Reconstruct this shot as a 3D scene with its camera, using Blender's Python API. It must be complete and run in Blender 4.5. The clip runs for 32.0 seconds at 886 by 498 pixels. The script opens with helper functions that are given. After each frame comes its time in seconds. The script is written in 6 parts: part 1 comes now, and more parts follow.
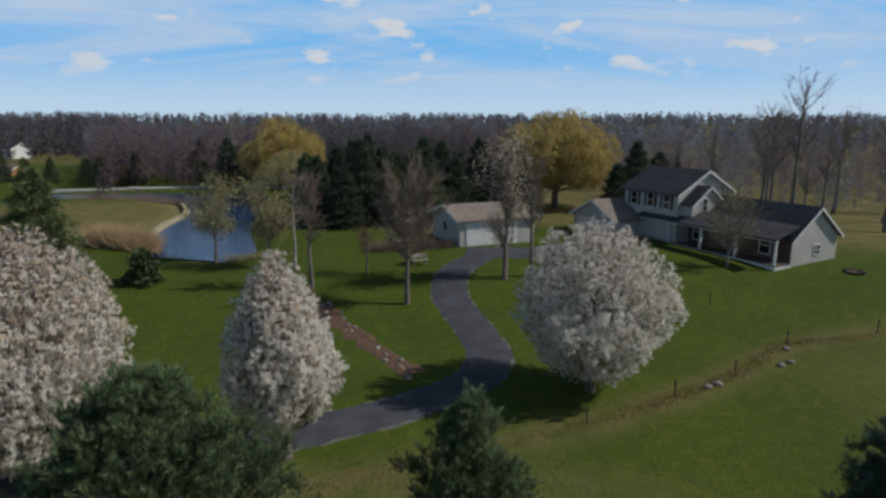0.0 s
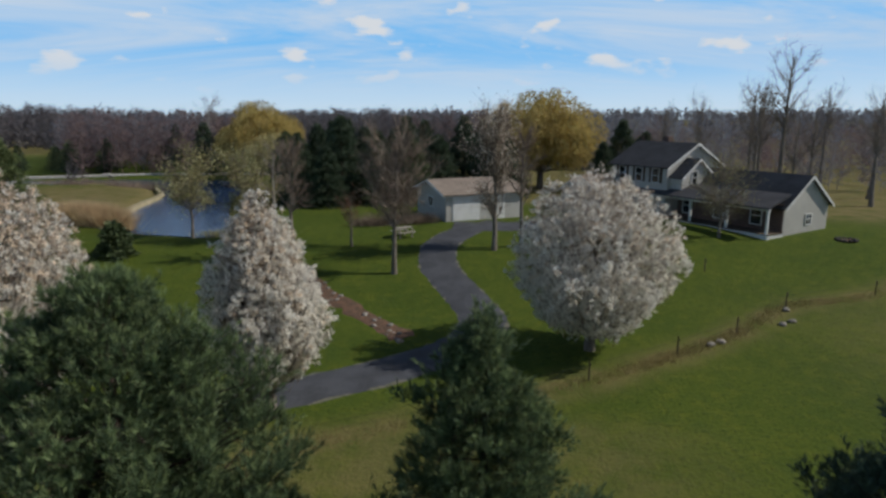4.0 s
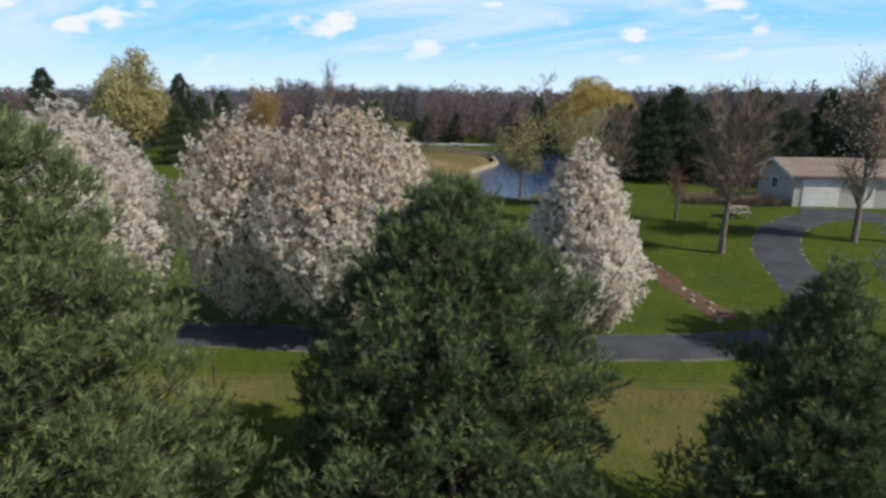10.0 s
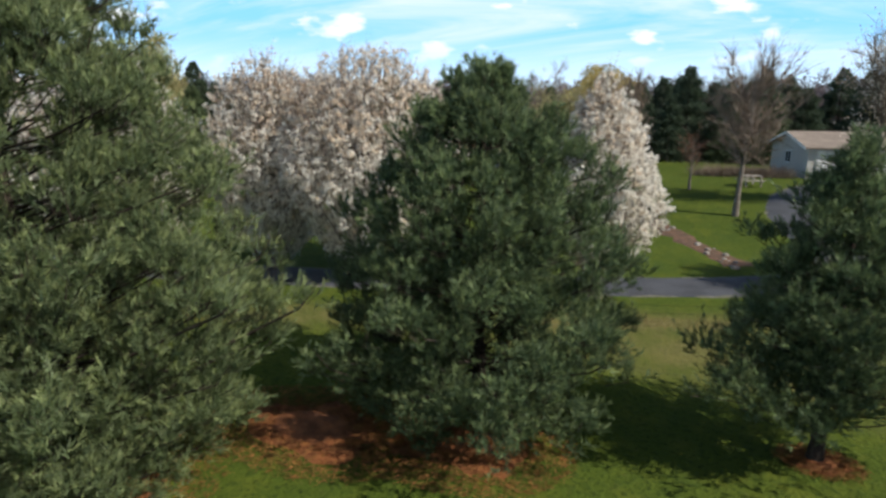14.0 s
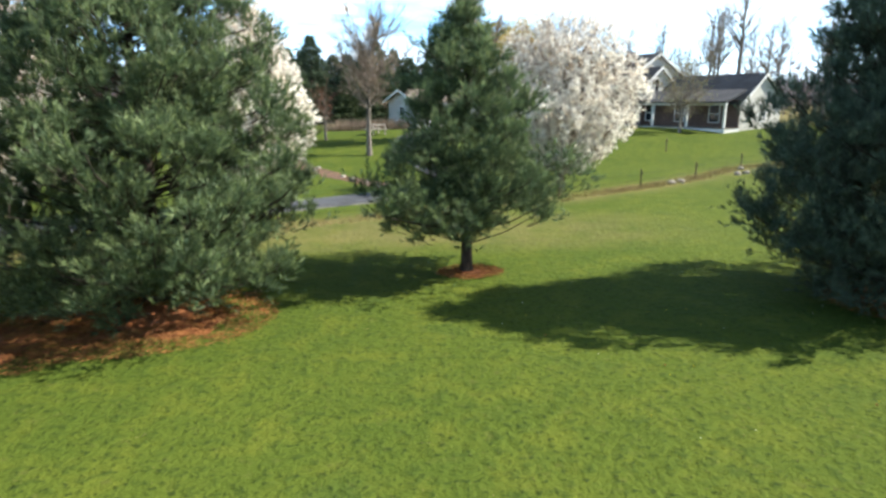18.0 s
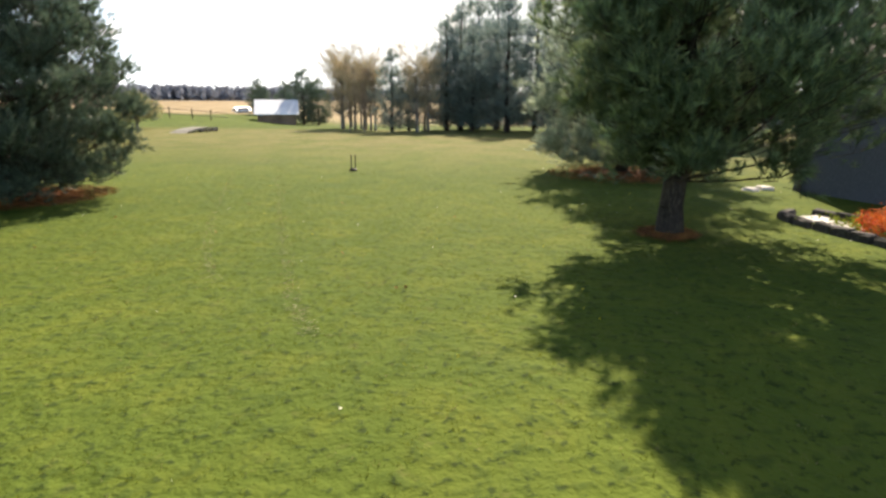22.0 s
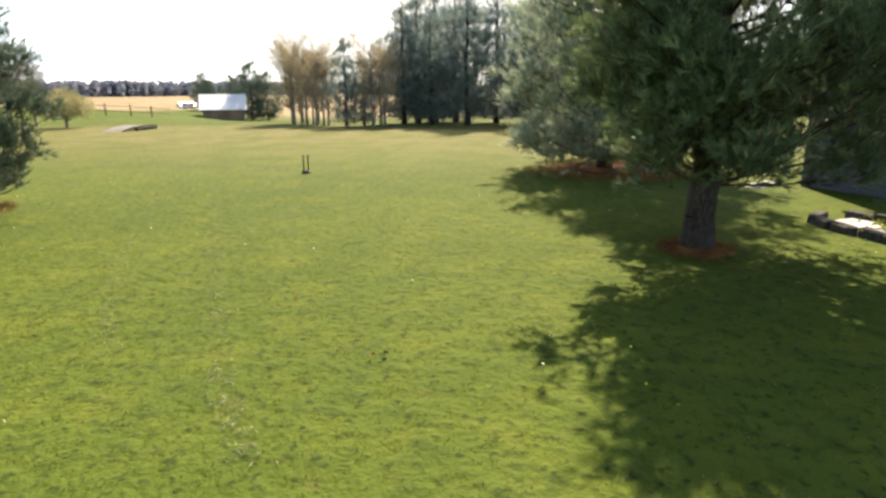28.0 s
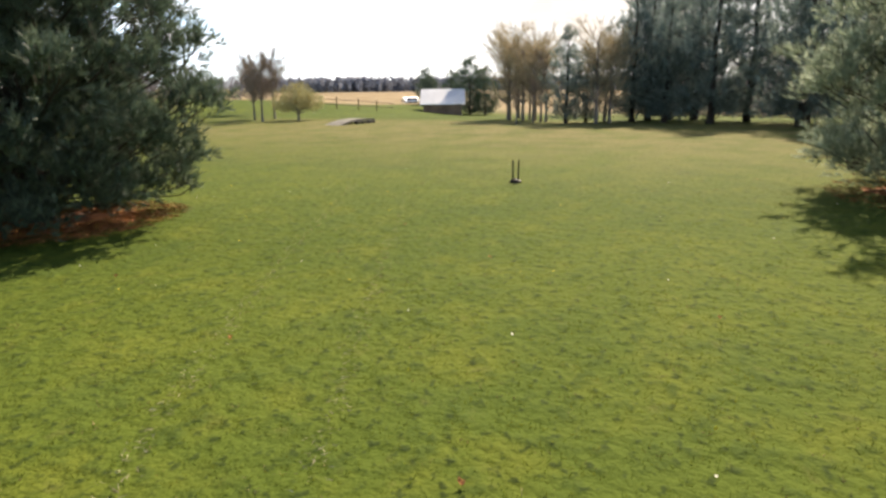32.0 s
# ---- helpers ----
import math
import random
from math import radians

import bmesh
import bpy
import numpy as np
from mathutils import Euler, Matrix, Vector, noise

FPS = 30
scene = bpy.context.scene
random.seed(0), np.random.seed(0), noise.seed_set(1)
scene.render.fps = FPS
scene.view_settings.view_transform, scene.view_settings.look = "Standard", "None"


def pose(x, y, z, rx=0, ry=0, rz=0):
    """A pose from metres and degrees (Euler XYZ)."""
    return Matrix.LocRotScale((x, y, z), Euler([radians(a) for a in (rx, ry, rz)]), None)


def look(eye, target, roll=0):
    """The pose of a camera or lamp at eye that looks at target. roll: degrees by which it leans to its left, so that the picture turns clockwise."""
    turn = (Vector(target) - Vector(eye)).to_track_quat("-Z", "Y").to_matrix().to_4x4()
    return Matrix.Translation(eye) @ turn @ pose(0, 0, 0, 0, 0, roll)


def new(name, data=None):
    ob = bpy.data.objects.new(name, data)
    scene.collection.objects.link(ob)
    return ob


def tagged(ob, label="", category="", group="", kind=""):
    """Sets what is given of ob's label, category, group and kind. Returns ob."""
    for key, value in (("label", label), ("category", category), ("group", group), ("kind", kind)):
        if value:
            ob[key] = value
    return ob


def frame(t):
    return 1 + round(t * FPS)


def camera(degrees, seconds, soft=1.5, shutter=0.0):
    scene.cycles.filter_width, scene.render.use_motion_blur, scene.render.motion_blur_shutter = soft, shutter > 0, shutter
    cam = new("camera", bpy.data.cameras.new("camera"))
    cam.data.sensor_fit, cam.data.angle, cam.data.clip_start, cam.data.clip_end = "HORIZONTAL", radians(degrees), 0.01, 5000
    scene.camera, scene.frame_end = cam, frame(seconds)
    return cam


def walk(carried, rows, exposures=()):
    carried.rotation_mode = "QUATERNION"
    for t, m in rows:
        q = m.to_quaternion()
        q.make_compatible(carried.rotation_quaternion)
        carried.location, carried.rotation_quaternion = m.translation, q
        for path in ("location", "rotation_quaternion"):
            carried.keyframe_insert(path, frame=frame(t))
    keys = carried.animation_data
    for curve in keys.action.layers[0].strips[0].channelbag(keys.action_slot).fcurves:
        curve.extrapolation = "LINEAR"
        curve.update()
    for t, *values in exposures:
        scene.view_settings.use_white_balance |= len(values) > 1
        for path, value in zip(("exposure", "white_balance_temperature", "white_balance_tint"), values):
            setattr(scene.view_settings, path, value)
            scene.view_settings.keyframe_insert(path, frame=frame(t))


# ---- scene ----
cam = camera(71.2, 32.0, soft=2.8)
PATH = [
    (0, (-0.586, 0.918, 12.035), (-0.591, 2.878, 11.634), 0.0),
    (0.5, (-0.536, 0.953, 12.005), (-0.541, 2.908, 11.587), 0.1),
    (1, (-0.55, 1.117, 11.795), (-0.552, 3.072, 11.375), 0.1),
    (1.5, (-0.644, 1.283, 11.454), (-0.638, 3.239, 11.037), 0.1),
    (2, (-0.716, 1.482, 11.093), (-0.703, 3.439, 10.681), 0.1),
    (2.5, (-0.874, 1.725, 10.704), (-0.849, 3.685, 10.303), -0.1),
    (4.5, (-1.118, 1.963, 9.779), (-1.055, 3.919, 9.366), -0.1),
    (5, (-0.895, 1.222, 9.933), (-0.873, 3.167, 9.47), -0.0),
    (5.5, (-1.091, 0.951, 9.877), (-1.327, 2.879, 9.398), -0.5),
    (6, (-1.121, 0.999, 9.559), (-1.694, 2.858, 9.097), -1.3),
    (6.5, (-0.975, 0.681, 9.149), (-1.813, 2.446, 8.721), -1.8),
    (7, (-0.961, 0.719, 8.842), (-1.891, 2.446, 8.45), -1.7),
    (7.5, (-1.019, 1.05, 8.706), (-1.939, 2.783, 8.317), -0.8),
    (8, (-1.09, 1.387, 8.621), (-2.003, 3.123, 8.229), -0.6),
    (8.5, (-1.139, 1.575, 8.593), (-2.048, 3.311, 8.193), -0.4),
    (9, (-1.19, 1.675, 8.686), (-2.094, 3.409, 8.263), -0.1),
    (9.5, (-1.253, 1.678, 8.757), (-2.153, 3.409, 8.317), 0.1),
    (10, (-1.292, 1.691, 8.825), (-2.188, 3.419, 8.364), 0.3),
    (10.5, (-1.262, 1.487, 8.66), (-2.162, 3.212, 8.197), 0.0),
    (11, (-1.262, 1.272, 8.356), (-2.168, 2.995, 7.896), -0.2),
    (11.5, (-1.207, 1.197, 8.067), (-2.122, 2.918, 7.62), -0.4),
    (12, (-1.15, 0.993, 7.883), (-2.068, 2.716, 7.447), -0.6),
    (12.5, (-1.051, 0.693, 7.636), (-1.974, 2.417, 7.216), -0.9),
    (13, (-1.031, 0.422, 7.354), (-1.95, 2.144, 6.92), -0.2),
    (13.5, (-1.188, 0.453, 7.049), (-2.104, 2.172, 6.594), 0.6),
    (15.5, (-1.317, 0.879, 5.109), (-2.267, 2.581, 4.663), -0.4),
    (16, (-1.282, 0.593, 4.568), (-2.251, 2.291, 4.147), -1.5),
    (16.5, (-1.384, 0.341, 4.211), (-2.342, 2.048, 3.798), -2.0),
    (17, (-1.51, -0.059, 4.051), (-2.284, 1.738, 3.639), -1.8),
    (17.5, (-1.505, -0.283, 4.116), (-1.867, 1.635, 3.681), -1.0),
    (18, (-1.671, -0.608, 3.983), (-1.51, 1.33, 3.514), -0.5),
    (18.5, (-1.826, -0.661, 3.25), (-1.175, 1.176, 2.802), -1.1),
    (19, (-1.854, -0.532, 2.385), (-0.762, 1.096, 1.989), -0.8),
    (19.5, (-2.286, -0.679, 2.071), (-0.904, 0.715, 1.686), 0.2),
    (20, (-2.484, -0.701, 2.095), (-1.002, 0.576, 1.681), -0.6),
    (20.5, (-2.368, -0.718, 2.109), (-0.813, 0.463, 1.679), -2.0),
    (21, (-2.507, -0.753, 2.13), (-0.738, 0.068, 1.686), -0.5),
    (21.5, (-2.708, -0.823, 2.12), (-0.81, -0.386, 1.663), 0.8),
    (22, (-2.657, -0.85, 2.05), (-0.744, -0.499, 1.584), 0.1),
    (22.5, (-2.605, -0.85, 2.032), (-0.693, -0.49, 1.567), -0.3),
    (23, (-2.47, -0.829, 2.012), (-0.555, -0.478, 1.554), -0.3),
    (23.5, (-2.3, -0.811, 2.0), (-0.378, -0.491, 1.548), -0.1),
    (24, (-2.179, -0.758, 2.02), (-0.25, -0.5, 1.562), 0.0),
    (24.5, (-2.042, -0.719, 2.041), (-0.107, -0.54, 1.566), -0.3),
    (25, (-1.926, -0.678, 2.047), (0.008, -0.596, 1.546), -0.8),
    (25.5, (-1.856, -0.606, 2.05), (0.074, -0.627, 1.528), -0.9),
    (27.5, (-1.029, -0.327, 1.988), (0.905, -0.241, 1.487), 0.5),
    (28, (-0.706, -0.214, 2.019), (1.221, 0.0, 1.529), -0.7),
    (28.5, (-0.412, -0.128, 1.966), (1.506, 0.172, 1.483), -0.8),
    (29, (-0.139, -0.058, 1.935), (1.77, 0.293, 1.453), -0.6),
    (29.5, (0.351, 0.081, 1.923), (2.241, 0.525, 1.441), -0.3),
    (30, (0.828, 0.192, 1.908), (2.686, 0.76, 1.434), -0.3),
    (30.5, (1.313, 0.346, 1.898), (3.131, 1.035, 1.429), -0.5),
    (31, (1.76, 0.514, 1.903), (3.544, 1.287, 1.431), -0.7),
    (31.5, (2.212, 0.678, 1.911), (3.974, 1.492, 1.428), -0.8),
    (32, (2.696, 0.873, 1.905), (4.441, 1.715, 1.41), -0.8),
]
EXPOSURES = [(0.0, -0.85, 6100, 8), (2.5, -0.75, 6200, 8), (4.5, -0.7, 6300, 8), (7.0, -0.5, 6400, 8), (9.0, -0.32, 6400, 8), (13.5, -0.12, 6400, 8), (16.0, 0.75, 6400, 5), (17.3, 1.15, 6400, 4), (19.0, 1.05, 6600, 6), (21.0, 1.0, 7200, 10), (22.5, 1.3, 7500, 11), (25.0, 1.4, 7700, 11), (28.0, 1.4, 7700, 11), (30.5, 1.25, 7700, 12), (32.0, 0.95, 7600, 13)]
walk(cam, [(t, look(eye, target, roll)) for t, eye, target, roll in PATH], EXPOSURES)

# ---- world and sun ----
SUN_ELEV, SUN_AZ = 41.0, 91.0          # degrees; azimuth clockwise from +y
sun_dir = Vector((math.sin(radians(SUN_AZ)) * math.cos(radians(SUN_ELEV)), math.cos(radians(SUN_AZ)) * math.cos(radians(SUN_ELEV)), math.sin(radians(SUN_ELEV))))


class Nodes:
    """Small helper to wire a node tree."""

    def __init__(self, tree):
        self.tree = tree
        tree.nodes.clear()

    def add(self, kind, inputs=None, **props):
        n = self.tree.nodes.new(kind)
        for k, v in props.items():
            setattr(n, k, v)
        for k, v in (inputs or {}).items():
            self.put(n.inputs[k], v)
        return n

    def put(self, socket, v):
        if isinstance(v, bpy.types.NodeSocket):
            self.tree.links.new(v, socket)
        else:
            socket.default_value = v

    def math(self, op, a, b=0.0, c=None, clamp=False):
        n = self.add("ShaderNodeMath", {0: a, 1: b}, operation=op, use_clamp=clamp)
        if c is not None:
            self.put(n.inputs[2], c)
        return n.outputs[0]

    def ramp(self, fac, lo, hi, a=0.0, b=1.0):
        n = self.add("ShaderNodeMapRange", {0: fac, 1: lo, 2: hi, 3: a, 4: b}, interpolation_type="SMOOTHSTEP")
        return n.outputs[0]

    def noise(self, vec, scale, detail=4.0, rough=0.55, lac=2.0, distort=0.0):
        n = self.add("ShaderNodeTexNoise", {"Vector": vec, "Scale": scale, "Detail": detail, "Roughness": rough, "Lacunarity": lac, "Distortion": distort})
        return n.outputs["Fac"]

    def mix(self, fac, a, b, mode="MIX"):
        n = self.add("ShaderNodeMix", data_type="RGBA", blend_type=mode)
        self.put(n.inputs["Factor"], fac)
        self.put(n.inputs["A"], a)
        self.put(n.inputs["B"], b)
        return n.outputs["Result"]


def build_world():
    w = bpy.data.worlds.new("sky")
    scene.world = w
    w.use_nodes = True
    g = Nodes(w.node_tree)
    sky = g.add("ShaderNodeTexSky", sky_type="NISHITA", sun_disc=False, sun_elevation=radians(SUN_ELEV), sun_rotation=radians(SUN_AZ), air_density=1.0, dust_density=1.6, ozone_density=2.0)
    d = g.add("ShaderNodeTexCoord").outputs["Generated"]
    sep = g.add("ShaderNodeSeparateXYZ", {0: d})
    up = g.math("ADD", g.math("MAXIMUM", sep.outputs[2], 0.0), 0.2)
    px, py = g.math("DIVIDE", sep.outputs[0], up), g.math("DIVIDE", sep.outputs[1], up)
    flat = g.add("ShaderNodeCombineXYZ", {0: px, 1: py, 2: 0.0}).outputs[0]
    streak = g.add("ShaderNodeCombineXYZ", {0: g.math("MULTIPLY", px, 0.5), 1: g.math("MULTIPLY", py, 1.4), 2: 3.0}).outputs[0]
    puff = g.ramp(g.noise(g.add("ShaderNodeCombineXYZ", {0: sep.outputs[0], 1: sep.outputs[1], 2: g.math("MULTIPLY", sep.outputs[2], 2.3)}).outputs[0], 11.0, 4.0, 0.5), 0.55, 0.68)
    cirrus = g.ramp(g.noise(streak, 1.2, 6.0, 0.62, 2.1, 0.6), 0.36, 0.72, 0.0, 0.7)
    fade = g.ramp(sep.outputs[2], 0.02, 0.10)
    cloud = g.math("MULTIPLY", g.math("MULTIPLY", g.math("MAXIMUM", puff, cirrus), fade), g.ramp(sep.outputs[2], 0.2, 0.42, 1.0, 0.1))
    toward = g.add("ShaderNodeVectorMath", {0: d, 1: tuple(sun_dir)}, operation="DOT_PRODUCT").outputs["Value"]
    veil = g.math("MULTIPLY", g.ramp(toward, 0.42, 0.85), g.ramp(sep.outputs[2], 0.2, 0.45, 1.0, 0.1))
    white = g.mix(veil, (9.6, 9.8, 10.2, 1), (4.9, 4.8, 4.75, 1))
    low = g.mix(g.ramp(sep.outputs[2], 0.0, 0.12), (9.2, 11.3, 13.2, 1), (2.9, 7.6, 13.4, 1))
    clear = g.mix(g.ramp(sep.outputs[2], 0.18, 0.42), low, (0.22, 0.7, 1.7, 1))
    clear = g.mix(0.15, clear, sky.outputs[0])
    col = g.mix(cloud, clear, white)
    col = g.mix(g.math("MULTIPLY", veil, 0.9), col, white)
    bg = g.add("ShaderNodeBackground", {0: col, 1: 0.115})
    out = g.add("ShaderNodeOutputWorld")
    w.node_tree.links.new(bg.outputs[0], out.inputs[0])


build_world()
sun = new("sun", bpy.data.lights.new("sun", "SUN"))
sun.data.energy, sun.data.angle, sun.data.color = 5.0, radians(0.55), (1.0, 0.93, 0.82)
sun.matrix_world = look(sun_dir * 200, (0, 0, 0))


# ---- materials ----
def material(name, base, dark=None, light=None, scale=3.0, fine=40.0, rough=0.8, metal=0.0, bump=0.2, bump_scale=None, island=0.0, obj=0.0, spec=0.3, stretch=None, translucent=0.0, low=0.38, high=0.66):
    """A surface with variation at two scales, relief, and optional variation per piece."""
    m = bpy.data.materials.new(name)
    m.use_nodes = True
    g = Nodes(m.node_tree)
    p = g.add("ShaderNodeBsdfPrincipled", {"Roughness": rough, "Metallic": metal, "Specular IOR Level": spec})
    co = g.add("ShaderNodeNewGeometry").outputs["Position"]
    if stretch:
        co = g.add("ShaderNodeVectorMath", {0: co, 1: stretch}, operation="MULTIPLY").outputs[0]
    dark = dark or tuple(c * 0.6 for c in base)
    light = light or tuple(min(1, c * 1.35) for c in base)
    n1 = g.noise(co, scale, 4.0)
    n2 = g.noise(co, fine, 3.0, 0.65)
    col = g.mix(g.ramp(n1, low, high), (*dark, 1), (*base, 1))
    col = g.mix(g.ramp(n2, 0.4, 0.75, 0.0, 0.8), col, (*light, 1))
    for amount, source in ((island, "Random Per Island"), (obj, "Random")):
        if amount:
            node = g.add("ShaderNodeNewGeometry") if source != "Random" else g.add("ShaderNodeObjectInfo")
            r = node.outputs[source]
            hsv = g.add("ShaderNodeHueSaturation", {"Color": col, "Value": g.ramp(r, 0.0, 1.0, 1 - amount, 1 + amount), "Hue": g.ramp(g.math("FRACT", g.math("MULTIPLY", r, 7.31)), 0, 1, 0.5 - amount * 0.05, 0.5 + amount * 0.05)})
            col = hsv.outputs[0]
    g.put(p.inputs["Base Color"], col)
    if bump:
        b = g.add("ShaderNodeBump", {"Strength": bump, "Distance": 0.02, "Height": g.noise(co, bump_scale or fine, 4.0, 0.6)})
        g.put(p.inputs["Normal"], b.outputs[0])
    out = g.add("ShaderNodeOutputMaterial")
    shader = p.outputs[0]
    if translucent:
        tr = g.add("ShaderNodeBsdfTranslucent", {"Color": col})
        shader = g.add("ShaderNodeMixShader", {0: translucent, 1: p.outputs[0], 2: tr.outputs[0]}).outputs[0]
    m.node_tree.links.new(shader, out.inputs[0])
    return m


def grass_ground():
    """Lawn, dry meadow and ploughed field on the one sheet; 'dry' and 'field' are painted by place, and 'dry' also
    brightens the peninsula as if sunlit.
    """
    m = bpy.data.materials.new("turf")
    m.use_nodes = True
    g = Nodes(m.node_tree)
    p = g.add("ShaderNodeBsdfPrincipled", {"Roughness": 0.92, "Specular IOR Level": 0.08})
    co = g.add("ShaderNodeNewGeometry").outputs["Position"]
    n_big = g.noise(co, 0.16, 4.0)
    n_mid = g.noise(co, 1.3, 4.0, 0.6)
    n_fine = g.noise(co, 11.0, 3.0, 0.55)
    n_blade = g.noise(co, 60.0, 3.0, 0.7)
    n_tuft = g.noise(co, 5.0, 3.0, 0.6)
    green = g.mix(g.ramp(n_big, 0.35, 0.65), (0.066, 0.096, 0.014, 1), (0.084, 0.112, 0.016, 1))
    green = g.mix(g.ramp(n_mid, 0.44, 0.72, 0, 0.45), green, (0.135, 0.147, 0.02, 1))
    green = g.mix(g.ramp(g.noise(co, 0.7, 5.0, 0.6), 0.52, 0.72, 0, 0.5), green, (0.055, 0.086, 0.018, 1))
    green = g.mix(g.ramp(g.noise(co, 4.0, 5.0, 0.65), 0.56, 0.74, 0, 0.4), green, (0.11, 0.1, 0.035, 1))
    green = g.mix(g.ramp(n_tuft, 0.5, 0.68, 0, 0.65), green, (0.04, 0.064, 0.012, 1))
    # Dark flecks paint in the shade of small pits between tufts.
    green = g.mix(g.ramp(n_fine, 0.56, 0.67, 0, 0.75), green, (0.017, 0.03, 0.008, 1))
    green = g.mix(g.ramp(n_blade, 0.55, 0.8, 0, 0.22), green, (0.11, 0.135, 0.03, 1))
    straw = g.mix(g.ramp(n_fine, 0.35, 0.7), (0.16, 0.13, 0.055, 1), (0.27, 0.21, 0.10, 1))
    dry = g.add("ShaderNodeAttribute", attribute_name="dry").outputs["Fac"]
    dry = g.math("MULTIPLY", dry, g.ramp(g.noise(co, 0.55, 5.0, 0.62), 0.3, 0.62, 0.25, 1.0))
    col = g.mix(dry, green, straw)
    field = g.add("ShaderNodeAttribute", attribute_name="field").outputs["Fac"]
    col = g.mix(field, col, g.mix(g.ramp(n_big, 0.3, 0.7), (0.22, 0.16, 0.09, 1), (0.33, 0.25, 0.15, 1)))
    g.put(p.inputs["Base Color"], col)
    hgt = g.math("ADD", g.math("MULTIPLY", n_fine, 0.5), n_tuft)
    b = g.add("ShaderNodeBump", {"Strength": 0.8, "Distance": 0.07, "Height": hgt})
    g.put(p.inputs["Normal"], b.outputs[0])
    out = g.add("ShaderNodeOutputMaterial")
    m.node_tree.links.new(p.outputs[0], out.inputs[0])
    return m


def water_material():
    m = bpy.data.materials.new("pond_water")
    m.use_nodes = True
    g = Nodes(m.node_tree)
    co = g.add("ShaderNodeNewGeometry").outputs["Position"]
    # Blue base stands in for part of the reflected sky; specular is cut.
    p = g.add("ShaderNodeBsdfPrincipled", {"Base Color": (0.01, 0.035, 0.1, 1), "Roughness": 0.05, "IOR": 1.33, "Specular IOR Level": 0.22})
    b = g.add("ShaderNodeBump", {"Strength": 0.3, "Distance": 0.08, "Height": g.noise(co, 3.5, 4.0)})
    g.put(p.inputs["Normal"], b.outputs[0])
    out = g.add("ShaderNodeOutputMaterial")
    m.node_tree.links.new(p.outputs[0], out.inputs[0])
    return m


def glass_material():
    m = bpy.data.materials.new("window_glass")
    m.use_nodes = True
    g = Nodes(m.node_tree)
    p = g.add("ShaderNodeBsdfPrincipled", {"Base Color": (0.015, 0.018, 0.022, 1), "Roughness": 0.04, "IOR": 1.5, "Specular IOR Level": 0.5})
    out = g.add("ShaderNodeOutputMaterial")
    m.node_tree.links.new(p.outputs[0], out.inputs[0])
    return m


TURF = grass_ground()
WATER = water_material()
GLASS = glass_material()
ASPHALT = material("worn_asphalt", (0.07, 0.073, 0.086), (0.042, 0.044, 0.052), (0.12, 0.122, 0.135), 0.8, 30, 0.9, bump=0.3)
GRAVEL = material("pale_gravel", (0.17, 0.155, 0.13), (0.08, 0.085, 0.05), (0.27, 0.25, 0.22), 3, 45, 0.95, bump=0.5)
EARTH = material("bare_earth", (0.15, 0.08, 0.05), (0.07, 0.045, 0.03), (0.24, 0.15, 0.1), 2.5, 25, 0.95, bump=0.7)
STRAW_NEEDLES = material("pine_straw", (0.29, 0.12, 0.036), (0.13, 0.054, 0.02), (0.46, 0.21, 0.07), 3.0, 40, 0.9, bump=0.8, island=0.35)
BARK = material("pine_bark", (0.052, 0.038, 0.03), (0.026, 0.02, 0.016), (0.1, 0.078, 0.06), 6, 30, 0.95, bump=0.8, stretch=(1, 1, 0.35))
BARK_GREY = material("grey_bark", (0.21, 0.18, 0.155), (0.12, 0.1, 0.085), (0.32, 0.285, 0.25), 5, 28, 0.95, bump=0.6, stretch=(1, 1, 0.4))
BARK_PALE = material("pale_bark", (0.36, 0.32, 0.28), (0.2, 0.17, 0.15), (0.5, 0.47, 0.43), 5, 28, 0.9, bump=0.4)
TWIG = material("twigs", (0.28, 0.215, 0.165), (0.19, 0.14, 0.11), (0.38, 0.3, 0.235), 1.2, 9, 0.95, bump=0, island=0.3)
TWIG_RED = material("budding_twigs", (0.19, 0.095, 0.06), (0.12, 0.06, 0.045), (0.28, 0.15, 0.09), 1.2, 9, 0.95, bump=0, island=0.3)
PEAR_TWIG = material("budding_pear_twigs", (0.3, 0.215, 0.155), (0.2, 0.14, 0.1), (0.4, 0.3, 0.22), 1.2, 9, 0.9, bump=0, island=0.3, translucent=0.2)
SPRUCE = material("spruce_needles", (0.065, 0.095, 0.055), (0.04, 0.062, 0.036), (0.1, 0.135, 0.075), 0.8, 8, 0.6, bump=0, island=0.25, translucent=0.25)
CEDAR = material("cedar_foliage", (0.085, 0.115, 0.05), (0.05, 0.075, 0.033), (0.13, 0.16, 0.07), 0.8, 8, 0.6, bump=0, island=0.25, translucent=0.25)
BLOSSOM = material("white_blossom", (0.92, 0.89, 0.84), (0.86, 0.82, 0.76), (0.95, 0.94, 0.9), 1.5, 12, 0.7, bump=0, island=0.08, translucent=0.65)
BLOSSOM_PINK = material("fading_blossom", (0.86, 0.75, 0.62), (0.76, 0.62, 0.48), (0.9, 0.82, 0.72), 1.2, 12, 0.7, bump=0, island=0.2, translucent=0.55)
WILLOW = material("budding_willow", (0.52, 0.4, 0.135), (0.37, 0.28, 0.095), (0.64, 0.53, 0.21), 0.5, 6, 0.7, bump=0, island=0.2, translucent=0.45)
OLIVE = material("opening_leaves", (0.42, 0.38, 0.18), (0.3, 0.27, 0.12), (0.52, 0.48, 0.25), 0.6, 6, 0.75, bump=0, island=0.3, translucent=0.3)
